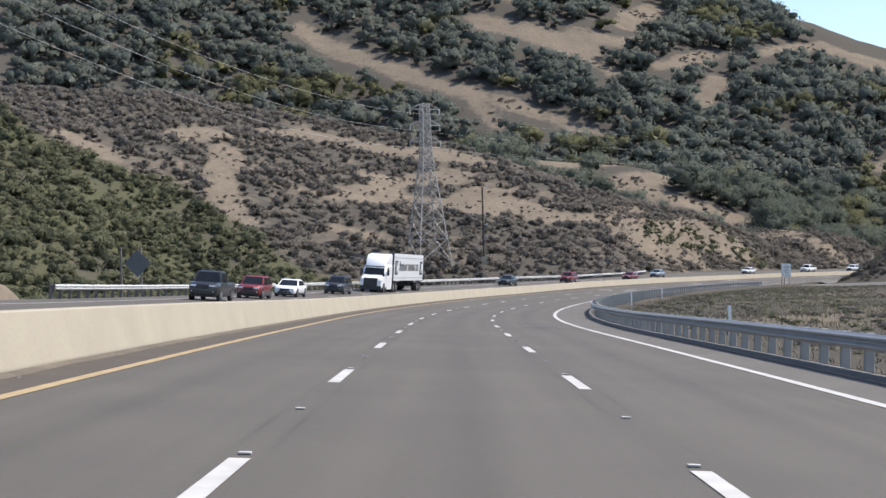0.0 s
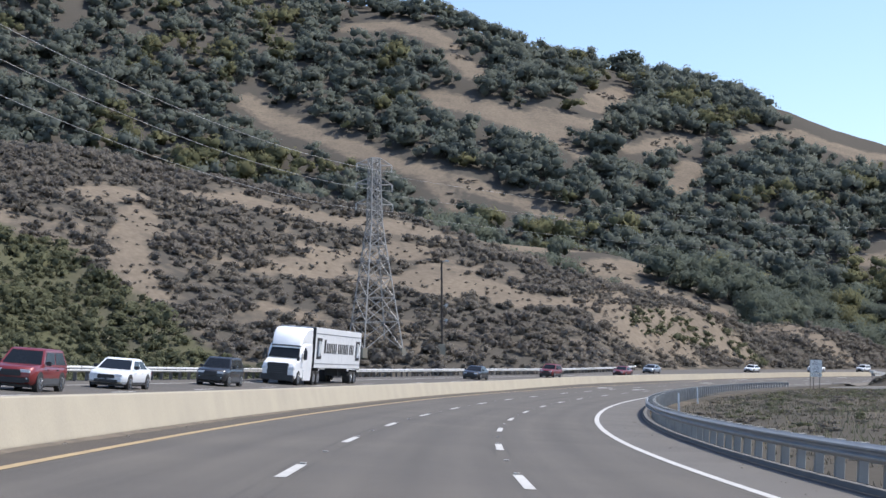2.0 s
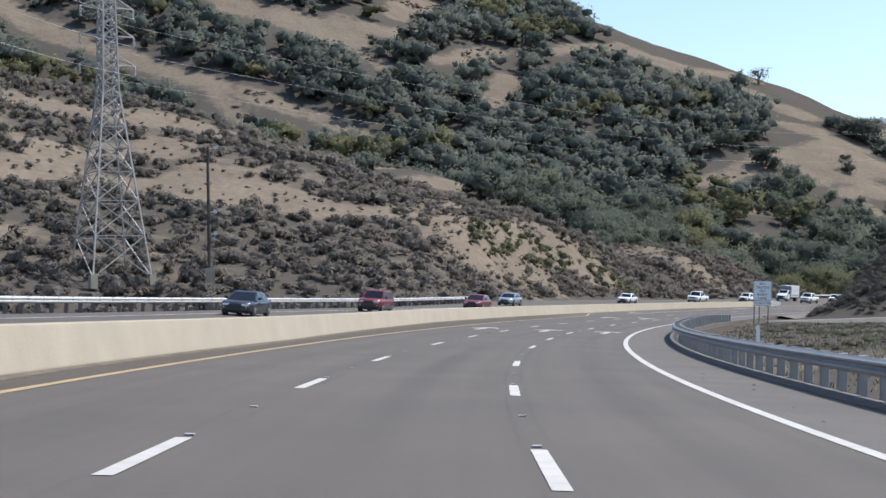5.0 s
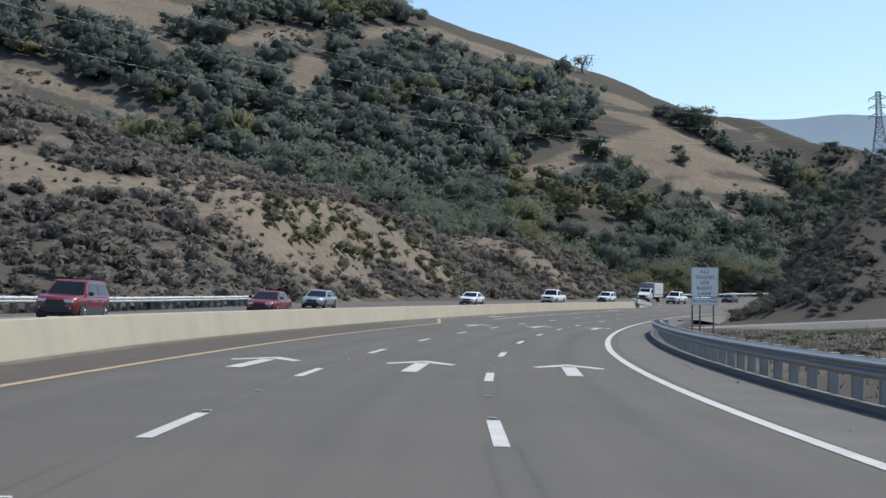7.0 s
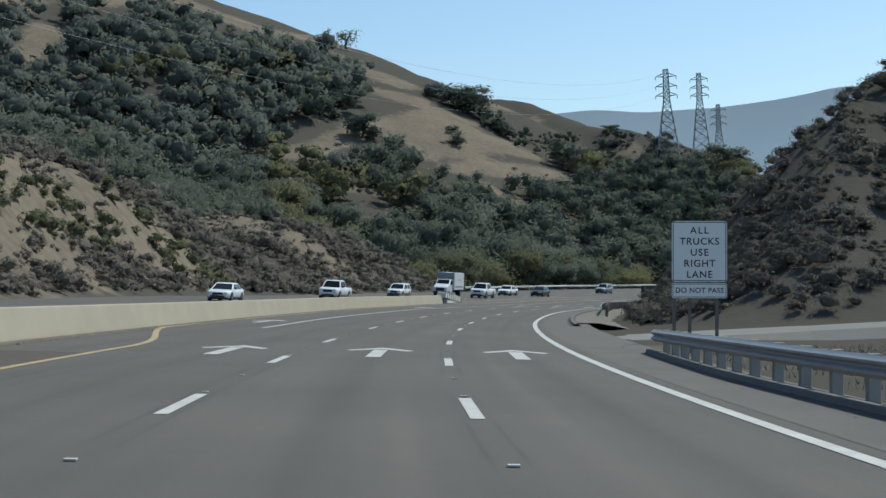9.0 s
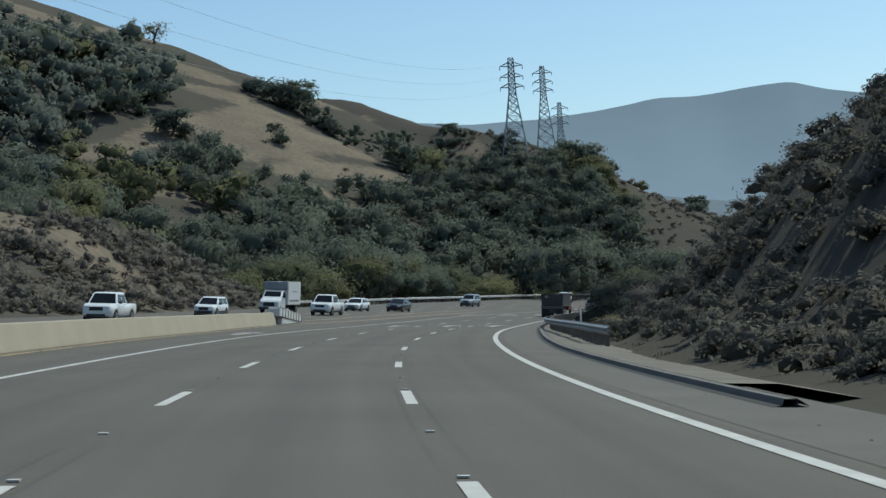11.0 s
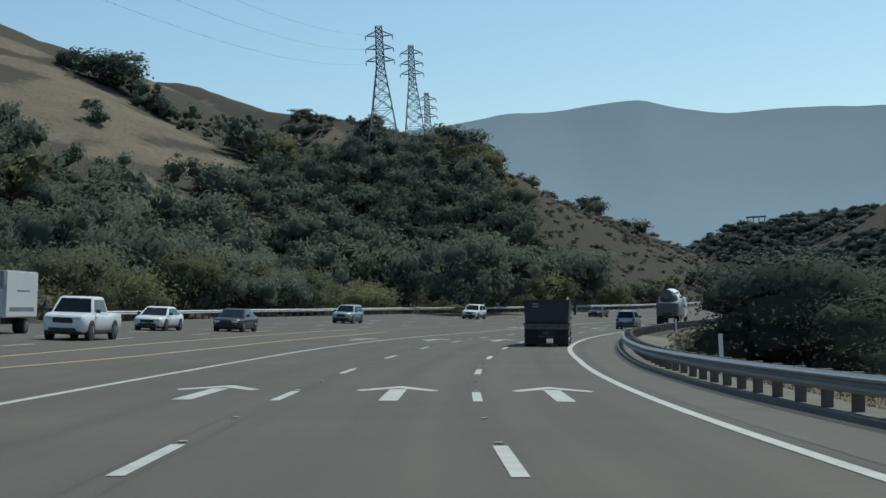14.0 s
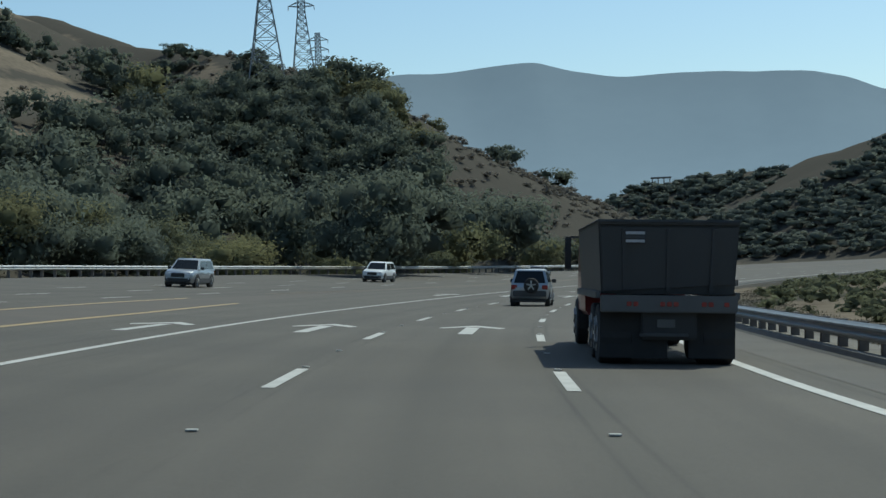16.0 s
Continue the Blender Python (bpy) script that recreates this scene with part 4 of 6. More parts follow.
jj = np.argmin((mx[:, None] - RX[None, ::8]) ** 2 + (my[:, None] - RY[None, ::8]) ** 2, 1)
lat = -(mx - RX[::8][jj]) * np.cos(RPSI[::8][jj]) - (my - RY[::8][jj]) * np.sin(RPSI[::8][jj])
more = (mr > 0.3) & (lat > outer_edge(RS[::8][jj]) + 3) & (lat < outer_edge(RS[::8][jj]) + 32) & (value_noise(mx, my, 9, 47) > -0.3) & ((open_a(mx, my) > 0) | (rng.rand(n) < 0.42))
mx, my = mx[more][:2300], my[more][:2300]
sx, sy, sz = np.append(sx, mx), np.append(sy, my), np.append(sz, ground(mx, my))
green, ssize = np.append(green, np.zeros(len(mx), bool)), np.append(ssize, 1.1 + 1.5 * rng.rand(len(mx)) ** 1.5)
for a, b, r in NOSE_GREEN:
    green |= cap_dist(sx, sy, a, b) < r
nose = ~green & (sx > 38)
far_side = ~green & ~nose
scatter("hill_scrub", shrub_t, np.stack([sx, sy, sz], 1)[far_side], ssize[far_side], 0.85, M["shrub"], "grey-brown sage scrub scattered over the tan hillside", "scrub", 51)
scatter("hill_scrub", near_shrub_t, np.stack([sx, sy, sz], 1)[nose], ssize[nose], 0.95, M["shrub"], "grey-brown sage scrub on the end of the hill", "scrub", 59)
scatter("green_scrub", shrub_t, np.stack([sx, sy, sz], 1)[green], ssize[green] * 1.2, 0.9, M["green_shrub"], "dense green coyote brush on the lower hillside", "scrub", 52)

# leaf litter and low growth on the ground under brush and woods
gpx, gpy, gpz = GX.ravel(), GY.ravel(), GZ.ravel()
litter = np.clip(0.3 + 1.3 * value_noise(gpx, gpy, 26, 71) + 0.8 * value_noise(gpx, gpy, 8, 72), 0, 0.8)
near_a = (np.maximum(ridge(gpx, gpy, HILL_A), ridge(gpx, gpy, HILL_A2)) > -2) & (gpy < 540)
gap = value_noise(gpx, gpy, 11, 42)
litter[near_a] = (np.clip(open_a(gpx, gpy) / 3 + 0.45, 0, 1) * np.clip(0.60 + 0.7 * gap, 0.15, 0.85))[near_a]
low_green = near_a & (gpx < -14 - 1.9 * np.maximum(gpz, 0) + 10 * value_noise(gpx, gpy, 14, 43))
litter[low_green] = 0.6
moss = np.where(low_green, np.clip(0.62 + 0.7 * value_noise(gpx, gpy, 10, 74), 0, 0.95), 0.0)
woods = (gpx > -400) & (gpx < 480) & (gpy > 540) & (gpy < 1130)
litter[woods] = np.clip(openness(gpx, gpy) / 5 + 0.3, 0, 1)[woods] * 0.95
cut = np.maximum(ridge(gpx, gpy, HILL_D, 0.8), ridge(gpx, gpy, HILL_D2, 0.8)) > 0
litter[cut] = np.clip(0.9 + 0.8 * value_noise(gpx, gpy, 13, 66), 0, 1)[cut]
litter[(gpx > 560) & (gpz > 3)] = 1.0
flat = (gpx > 8) & (gpx < 330) & (gpy < 365) & ~near_a & ~cut
litter[flat] = np.clip(0.62 + 0.7 * value_noise(gpx, gpy, 9, 73), 0.2, 0.9)[flat]
corner = np.zeros(len(ground_ob.data.loops), np.int32)
ground_ob.data.loops.foreach_get("vertex_index", corner)
ground_ob.data.uv_layers.new(name="cover").data.foreach_set("uv", np.stack([litter[corner], moss[corner]], 1).astype(np.float32).ravel())

# scrub in the grass openings and on the knoll and the eastern nose
n = 16000
bx, by = rng.uniform(20, 480, n), rng.uniform(560, 1110, n)
keep = ((openness(bx, by) < -1) & (value_noise(bx, by, 22, 61) > 0.05)) & ((bx < 200) | (by < 745)) | ((bx > 300) & (by < 800) & (by > 610) & (value_noise(bx, by, 18, 62) > -0.3))
bz = ground(bx, by)
keep &= (bz > 1.0)
bx, by, bz = bx[keep][:2600], by[keep][:2600], bz[keep][:2600]
scatter("slope_scrub", shrub_t, np.stack([bx, by, bz], 1), 1.5 + 2.2 * rng.rand(len(bx)), 0.65, M["shrub"], "low dry scrub in the grass openings", "scrub", 53)

fine_shrub_t = [crown_template(240 + i, 3, 230, 0.042, tri=True, open_=0.25, wide=1.15, low=0.13, rise=0.28) for i in range(5)]

# scrub on the cut slope beside the road, and hazy brush on the hills beyond
n = 22000
dx, dy = np.where(rng.rand(n) < 0.85, rng.uniform(75, 132, n), rng.uniform(75, 200, n)), rng.uniform(305, 392, n)
dz = ground(dx, dy)
rd = np.maximum(ridge(dx, dy, HILL_D, 0.8), ridge(dx, dy, HILL_D2, 0.8))
keep = (rd > 0.1) & (value_noise(dx, dy, 13, 66) + 0.6 * value_noise(dx, dy, 4, 65) > -0.5) & (np.hypot(dx - 84, dy - 313.5) > 6)
jj = np.argmin((dx[:, None] - RX[None, ::8]) ** 2 + (dy[:, None] - RY[None, ::8]) ** 2, 1)
keep &= -(dx - RX[::8][jj]) * np.cos(RPSI[::8][jj]) - (dy - RY[::8][jj]) * np.sin(RPSI[::8][jj]) < -10.5
dx, dy, dz = dx[keep][:2300], dy[keep][:2300], dz[keep][:2300]
scatter("cut_slope_scrub", fine_shrub_t, np.stack([dx, dy, dz], 1), 1.0 + 1.7 * rng.rand(len(dx)) ** 1.6, 0.85, M["cut_brush"], "brown brush on the cut slope beside the shoulder", "scrub", 54)
n = 400
fx, fy = rng.uniform(77, 92, n), rng.uniform(325, 342, n)
fz = ground(fx, fy)
ok = cap_dist(fx, fy, (80.5, 330.5), (87, 338)) < 3.2
scatter("cut_slope_scrub", fine_shrub_t, np.stack([fx, fy, fz], 1)[ok], 0.9 + 0.9 * rng.rand(ok.sum()), 0.8, M["cut_brush"], "brown leafy brush at the foot of the cut slope", "scrub", 58)
n = 9000
ex, ey = rng.uniform(640, 1000, n), rng.uniform(780, 1240, n)
ez = ground(ex, ey)
keep = (ez > 3) & (value_noise(ex, ey, 45, 64) > -0.5) & (ground(ex + 11, ey + 13) > ez + 2.2)
ex, ey, ez = ex[keep][:2200], ey[keep][:2200], ez[keep][:2200]
# the haze-tinted oak tone again
scatter("far_woods", [crown_template(150 + i, 3, 26, 0.11, tri=True, low=0.14, rise=0.40) for i in range(4)], np.stack([ex, ey, ez], 1), 9 + 6 * rng.rand(len(ex)), 0.5, M["hazy_oak"], "woods on the hills beyond the canyon mouth", "woods", 55)


# ---- single trees
def tree(name, label, x, y, height, spread, mat, seed, leaves=1500, leaf=0.05, lumps=16, group="", base=None, bush=False, airy=0.5):
    """A tapered trunk that forks into limbs, and a ragged crown of leaf clusters."""
    rng = np.random.RandomState(seed)
    z = float(ground(np.array([x]), np.array([y]))[0]) if base is None else base
    t = thing(name, label, "tree", group, at=pose(x, y, z - 0.15))
    bm = bmesh.new()

    def limb(a, b, ra, rb, n=6):
        a, b = Vector(a), Vector(b)
        d = (b - a).normalized()
        s = d.cross((0.3, 1, 0.1)).normalized()
        u = d.cross(s)
        rings = [[bm.verts.new(p + (s * math.cos(k * 6.283 / n) + u * math.sin(k * 6.283 / n)) * r) for k in range(n)] for p, r in ((a, ra), ((a + b) / 2 + s * ra * 0.4, (ra + rb) / 2), (b, rb))]
        for r0, r1 in zip(rings, rings[1:]):
            for k in range(n):
                bm.faces.new([r0[k], r0[(k + 1) % n], r1[(k + 1) % n], r1[k]])
        bm.faces.new(rings[-1])
        bm.faces.new(rings[0][::-1])

    fork = (0.05 * spread, 0, height * 0.32)
    limb((0, 0, 0), fork, height * 0.05, height * 0.035)
    for i in range(7):
        a = i * 0.9 + rng.rand()
        limb(fork, (0.33 * spread * math.cos(a), 0.33 * spread * math.sin(a), height * (0.55 + 0.28 * rng.rand())), height * 0.022, height * 0.006)
    part("trunk", bm, M["bark"], t, "forking grey-brown trunk and limbs")
    v, tr, q, nn = crown_template(seed + 7, lumps, leaves, leaf, 1, 1.0, airy, tri=leaves > 4000, low=0.10 if bush else 0.30, rise=0.56 if bush else 0.42)
    v = v * np.array([spread * 1.25, spread * 1.25, height * 1.06])
    part("crown", mesh_from("crown", v, [tr, q], mat, True, nn), None, t)
    return t


tree("oak_tree", "broad dark oak alone on the bare grass ridge", 279, 809, 12, 17, M["oak"], 301, leaves=3600, leaf=0.03, lumps=26, bush=True)
tree("oak_tree", "sparse small tree on the grassy skyline", 265, 893, 10, 10.5, M["light_oak"], 302, leaves=520, leaf=0.03, lumps=11, bush=True, airy=0.75)
tree("oak_tree", "small round oak at the edge of the grass slope", 218, 752, 8.5, 11, M["oak"], 303, bush=True)
for x, y, h, w in ((257, 772, 2.4, 5.0), (283, 800, 2.8, 3.6), (252, 757, 6.0, 6.5)):
    tree("oak_tree", "small dark oak standing in the grass opening", x, y, h, w, M["oak"], 310 + int(h), leaves=900, leaf=0.045, lumps=12, group="meadow oaks", bush=True)
tree("oak_tree", "small lone oak on the descending ridge", 394, 748, 5.5, 7.5, M["oak"], 304, bush=True)
tree("oak_tree", "wide-crowned oak on the mountain skyline", 133, 1028, 16, 19, M["oak"], 305, bush=True)
tree("oak_tree", "round dark oak at the foot of the tan knoll", 54, 584, 10, 10, M["oak"], 306, leaves=2600, leaf=0.035, lumps=20, bush=True)
for i, (x, y, h, w) in enumerate(((318, 715, 7.5, 9), (325, 716, 9.5, 10), (332, 717, 8, 9), (327, 755, 4.6, 8), (341, 815, 3, 7), (300, 712, 6, 8), (345, 743, 4.0, 6), (362, 750, 3.5, 5), (306, 720, 6, 7))):
    tree("oak_tree", "oak with a ragged crown on the ridge below the pylons", x, y, h, w, M["oak"], 320 + i, leaves=1500, leaf=0.038, group="ridge oaks", bush=True)
# willows and sycamores along the creek, outside the curve
creek = [(150, 548, 11), (163, 560, 13), (176, 572, 12), (190, 585, 11), (206, 600, 10), (222, 612, 11), (238, 622, 10), (256, 622, 9), (272, 618, 8), (134, 535, 12), (121, 526, 11), (286, 612, 7), (246, 606, 6.5), (262, 603, 6)]
for i, (x, y, h) in enumerate(creek):
    tree("creek_tree", "yellow-green willow beside the creek below the guard rail", x, y, h, h * 0.95, M["light_oak"] if i % 4 != 1 else M["green_shrub"], 340 + i, leaves=5200, leaf=0.017, lumps=36, group="creek trees")
tree("creek_tree", "broad yellow-green willow bush just beyond the guard rail", 212, 577, 8.5, 12.5, M["willow"], 361, leaves=7000, leaf=0.016, lumps=40, group="creek trees", bush=True)
tree("creek_tree", "yellow-green willow bush beyond the guard rail", 160, 556, 9.5, 10, M["willow"], 362, leaves=6000, leaf=0.016, lumps=40, group="creek trees", bush=True)
# bushes inside the curve, behind the guard rail
for i, (s, l, h, w, mat, label) in enumerate((
        (454.5, -11.4, 4.9, 6.4, "dark_bush", "broad dark leafy bush behind the guard rail"), (459, -13.5, 4.0, 5.4, "dark_bush", "dark leafy bush behind the guard rail"), (449, -13.6, 3.6, 4.6, "dark_bush", "dark leafy bush behind the guard rail"),
        (429.5, -14.3, 5.2, 4.4, "dark_bush", "tall dark bush with upright twigs behind the rail"), (433, -16.5, 4.4, 4.4, "dark_bush", "dark leafy bush behind the guard rail"), (440, -13.0, 2.4, 4.4, "dark_bush", "low dark bush behind the guard rail"),
        (415, -14.2, 3.8, 4.6, "shrub", "round dry brown bush behind the guard rail"), (407, -15.5, 4.2, 4.6, "shrub", "round dry brown bush behind the guard rail"), (421, -15.0, 3.2, 3.6, "green_shrub", "olive bush beside the dry brown one"),
        (464, -16, 3.0, 5.0, "green_shrub", "olive bush inside the curve"), (470, -14.5, 1.8, 3.6, "green_shrub", "low olive bush inside the curve"), (423, -11.0, 1.5, 2.2, "weed", "pale dry brush clump behind the rail"))):
    p = road_point(s, l)
    tree("roadside_bush", label, p.x, p.y, h, w, M[mat], 370 + i, leaves=8500, leaf=0.0135, lumps=40, group="roadside bushes", base=min(p.z, -0.3) - 0.4, bush=True, airy=0.22)

# weeds along the shoulders, dry grass on the cut slope
def tufts(name, p, seed, tall, label, mat, blade=0.018, blades=8, spread=0.25):
    rng = np.random.RandomState(seed)
    z = ground(p[:, 0], p[:, 1])
    V, F = [], []
    for i in range(len(p)):
        for k in range(blades):
            a, h, lean = rng.rand() * 6.28, tall * (0.4 + rng.rand()), 0.35 * rng.randn(2)
            w = blade * (1 + 1.1 * rng.rand())
            b = np.array([p[i, 0] + spread * rng.randn(), p[i, 1] + spread * rng.randn(), z[i] - 0.03])
            c, sn = math.cos(a) * w, math.sin(a) * w
            V += [b + (c, sn, 0), b - (c, sn, 0), b + (lean[0] * h, lean[1] * h, h)]
            F.append([3 * len(F), 3 * len(F) + 1, 3 * len(F) + 2])
    return tagged(new(name, mesh_from(name, np.array(V), [np.array(F)], mat)), label, "weeds", kind="stuff")


def weeds(name, s0, s1, l0, l1, count, seed, tall, label, mat):
    rng = np.random.RandomState(seed)
    return tufts(name, road_at(rng.uniform(s0, s1, count), rng.uniform(l0, l1, count)), seed, tall, label, mat)


def off_road(x, y, clear):
    """Whether points lie at least that far outside the pavement, on either side."""
    j = np.argmin((x[:, None] - RX[None, ::8]) ** 2 + (y[:, None] - RY[None, ::8]) ** 2, 1)
    l = -(x - RX[::8][j]) * np.cos(RPSI[::8][j]) - (y - RY[::8][j]) * np.sin(RPSI[::8][j])
    return (l > outer_edge(RS[::8][j]) + clear) | (l < -8.5 - clear)


n = 9000
tx_, ty_ = rng.uniform(78, 150, n), rng.uniform(305, 395, n)
keep = (np.maximum(ridge(tx_, ty_, HILL_D, 0.8), ridge(tx_, ty_, HILL_D2, 0.8)) > 0.4) & (value_noise(tx_, ty_, 7, 67) > -0.2) & (np.hypot(tx_ - 84, ty_ - 313.5) > 6) & off_road(tx_, ty_, 2.5)
tufts("slope_grass", np.stack([tx_, ty_], 1)[keep][:5000], 84, 0.08, "dry brown grass on the cut slope", M["weed"], 0.008, 9, 0.4)
weeds("dry_weeds", 30, 318, -34, -9.3, 5200, 81, 0.17, "dry weeds and brush behind the guard rail", M["weed"])
weeds("green_weeds", 30, 300, -30, -12, 500, 82, 0.4, "green weeds behind the guard rail", M["green_shrub"])
weeds("dry_weeds", 365, 640, -13, -9.0, 4200, 83, 0.09, "dry grass between the kerb and the bushes", M["weed"])
n = 900
ls, ll = rng.uniform(20, 300, n), rng.uniform(-32, -11, n)
pp = road_at(ls, ll)
pp[:, 2] = ground(pp[:, 0], pp[:, 1])
half = rng.rand(n) < 0.35
lsize = 0.5 + 1.0 * rng.rand(n) ** 2
scatter("low_brush", near_shrub_t, pp[half], lsize[half], 0.5, M["green_shrub"], "low green brush on the flat below the road", "scrub", 56)
scatter("low_brush", near_shrub_t, pp[~half], lsize[~half], 0.5, M["shrub"], "low grey-brown brush on the flat below the road", "scrub", 60)
n = 500
ls, ll = rng.uniform(470, 700, n), rng.uniform(-40, -11, n)
pp = road_at(ls, ll)
pp[:, 2] = ground(pp[:, 0], pp[:, 1])
scatter("low_brush", shrub_t, pp, 1.0 + 1.6 * rng.rand(n) ** 2, 0.7, M["green_shrub"], "green brush inside the curve", "scrub", 57)


# ---------------------------------------------------------------- pylons, poles, cables
def lattice_tower(name, label, x, y, z0, height, base_w, waist_w, waist_at, arms, arm_len, turn, bar_w=0.16, group="", metal="pylon"):
    """A square lattice tower: four legs in to a waist, a straight cage above, three pairs of arms with insulators."""
    t = thing(name, label, "pylon", group, at=pose(x, y, z0, 0, 0, turn))

    def half(z):
        return base_w / 2 + (waist_w / 2 - base_w / 2) * min(1, z / waist_at) if z < waist_at else waist_w / 2 * (1 - 0.25 * (z - waist_at) / (height - waist_at))

    corners = ((1, 1), (-1, 1), (-1, -1), (1, -1))
    levels = [0.0]
    while levels[-1] < height - 0.5:
        levels.append(min(height, levels[-1] + max(1.3, half(levels[-1]) * 1.35)))
    for cx, cy in corners:
        bm = bmesh.new()
        w = bar_w * 0.62
        rings = [[bm.verts.new((cx * half(z) + i * w, cy * half(z) + j * w, z)) for i, j in ((-1, -1), (1, -1), (1, 1), (-1, 1))] for z in (0.0, waist_at, height)]
        for r0, r1 in zip(rings, rings[1:]):
            for k in range(4):
                bm.faces.new([r0[k], r0[(k + 1) % 4], r1[(k + 1) % 4], r1[k]])
        bm.faces.new(rings[0][::-1])
        bm.faces.new(rings[-1])
        part("leg", bm, M[metal], t)
        bm = bmesh.new()
        box(bm, cx * base_w / 2 - 0.4, cx * base_w / 2 + 0.4, cy * base_w / 2 - 0.4, cy * base_w / 2 + 0.4, -1.2, 0.35)
        part("footing", bm, M["concrete"], t)
    for k in range(4):
        (ax, ay), (bx, by) = corners[k], corners[(k + 1) % 4]
        bm = bmesh.new()
        for i, (a, b) in enumerate(zip(levels, levels[1:])):
            ha, hb = half(a), half(b)
            bar(bm, (ax * ha, ay * ha, a), (bx * hb, by * hb, b), bar_w * 0.7)
            bar(bm, (bx * ha, by * ha, a), (ax * hb, ay * hb, b), bar_w * 0.7)
            bar(bm, (ax * hb, ay * hb, b), (bx * hb, by * hb, b), bar_w * 0.6)
        part("bracing", bm, M[metal], t)
    for z in arms:
        for side in (-1, 1):
            bm = bmesh.new()
            h = half(z)
            tip = (side * (h + arm_len), 0, z + 0.15)
            for cy in (-1, 1):
                bar(bm, (side * h, cy * h, z), tip, bar_w * 0.8)
                bar(bm, (side * h, cy * h, z + 1.15), tip, bar_w * 0.7)
            a = part("arm", bm, M[metal], t)
            bm = bmesh.new()
            rings = [[bm.verts.new((tip[0] + r * math.cos(k * 0.7854), r * math.sin(k * 0.7854), z + 0.1 - dz)) for k in range(8)]
                     for i in range(7) for r, dz in ((0.05, 0.16 * i), (0.17, 0.16 * i + 0.07), (0.15, 0.16 * i + 0.10))]
            for r0, r1 in zip(rings, rings[1:]):
                for k in range(8):
                    bm.faces.new([r0[k], r1[k], r1[(k + 1) % 8], r0[(k + 1) % 8]])
            bm.faces.new(rings[0])
            bm.faces.new(rings[-1][::-1])
            part("insulator", bm, M["insulator"], a, "string of pale insulator discs")
    return t


M["insulator"] = material("porcelain_insulator", (0.62, 0.62, 0.60), 0.3, other=(0.5, 0.5, 0.48), scale=0.4)
TOWER_A = (-3.6, 337.0)
za = float(ground(np.array([TOWER_A[0]]), np.array([TOWER_A[1]]))[0])
lattice_tower("pylon", "tall grey steel lattice pylon at the foot of the tan hill", *TOWER_A, za, 37.2 - za, 6.9, 1.9, 21.0, (23.9, 27.2, 30.4), 2.4, 25, 0.15, metal="pale_pylon")
for (x, y, top, label) in ((314.7, 729.4, 73.4, "steel lattice pylon on the wooded ridge, seen against the sky"), (373.6, 804.0, 83.6, "steel lattice pylon standing behind the ridge"), (430.0, 880.0, 81.6, "farther steel lattice pylon behind the ridge")):
    zb = float(ground(np.array([x]), np.array([y]))[0])
    hh = min(top - zb, 34.0)
    lattice_tower("pylon", label, x, y, top - hh, hh, 7.4, 2.0, hh - 10.2, (hh - 8.6, hh - 5.6, hh - 2.4), 2.5, -35, 0.2, "ridge pylons")


def cable(a, b, sag, r=0.035, n=26):
    a, b = Vector(a), Vector(b)
    cu = bpy.data.curves.new("cable", "CURVE")
    cu.dimensions, cu.bevel_depth, cu.bevel_resolution = "3D", r, 1
    sp = cu.splines.new("POLY")
    sp.points.add(n)
    for i in range(n + 1):
        u = i / n
        p = a.lerp(b, u)
        sp.points[i].co = (p.x, p.y, p.z - 4 * sag * u * (1 - u), 1)
    cu.materials.append(M["wire"])
    return tagged(new("power_cable", cu), "thin aluminium power cable strung between pylons", "cable", "power cables")


for z, ridge_z in ((22.9, 26.0), (26.2, 29.5), (29.4, 33.1)):
    ca, sa = math.cos(radians(25)), math.sin(radians(25))
    a = (TOWER_A[0] + 3.3 * ca, TOWER_A[1] + 3.3 * sa, za + z)
    cable(a, (a[0] - 113, a[1] - 396, a[2] + 57), 22.4, 0.03, 40)
    b = (TOWER_A[0] - 3.3 * ca, TOWER_A[1] - 3.3 * sa, za + z)
    cable(b, (314.7 - 3, 729.4 + 2, 73.4 - (34 - ridge_z) - 1.0), 11.0, 0.018)


def utility_pole(x, y, top):
    z = float(ground(np.array([x]), np.array([y]))[0])
    t = thing("utility_pole", "dark wooden pole with a lamp head on a concrete base", "pole", at=pose(x, y, z))
    h = top - z
    bm = bmesh.new()
    bmesh.ops.create_cone(bm, cap_ends=True, segments=10, radius1=0.24, radius2=0.16, depth=h, matrix=Matrix.Translation((0, 0, h / 2)))
    part("shaft", bm, M["bark"], t)
    bm = bmesh.new()
    box(bm, -0.55, 0.55, -0.55, 0.55, -0.6, 1.7)
    part("base", bm, M["concrete"], t)
    bm = bmesh.new()
    bar(bm, (0, 0, h - 0.2), (0.9, -0.2, h - 0.1), 0.1)
    box(bm, 0.6, 1.2, -0.4, 0.0, h - 0.2, h + 0.05)
    part("lamp_head", bm, M["insulator"], t, "pale lamp head on a short arm")
    for zz in (h * 0.36, h * 0.52):
        bm = bmesh.new()
        bar(bm, (0, 0, zz), (0.95, 0, zz + 0.1), 0.09)
        bar(bm, (0.5, 0, zz - 0.5), (0.95, 0, zz + 0.1), 0.07)
        box(bm, 0.55, 0.95, -0.12, 0.12, zz - 0.12, zz + 0.3)
        part("bracket", bm, M["insulator"], t, "pale bracket with insulators")
    return t


utility_pole(7.4, 338.5, 20.4)

# ---------------------------------------------------------------- road signs
M["sign_white"] = material("sign_white_sheet", (0.82, 0.82, 0.79), 0.4, other=(0.76, 0.76, 0.73), scale=0.8, amount=0.4)
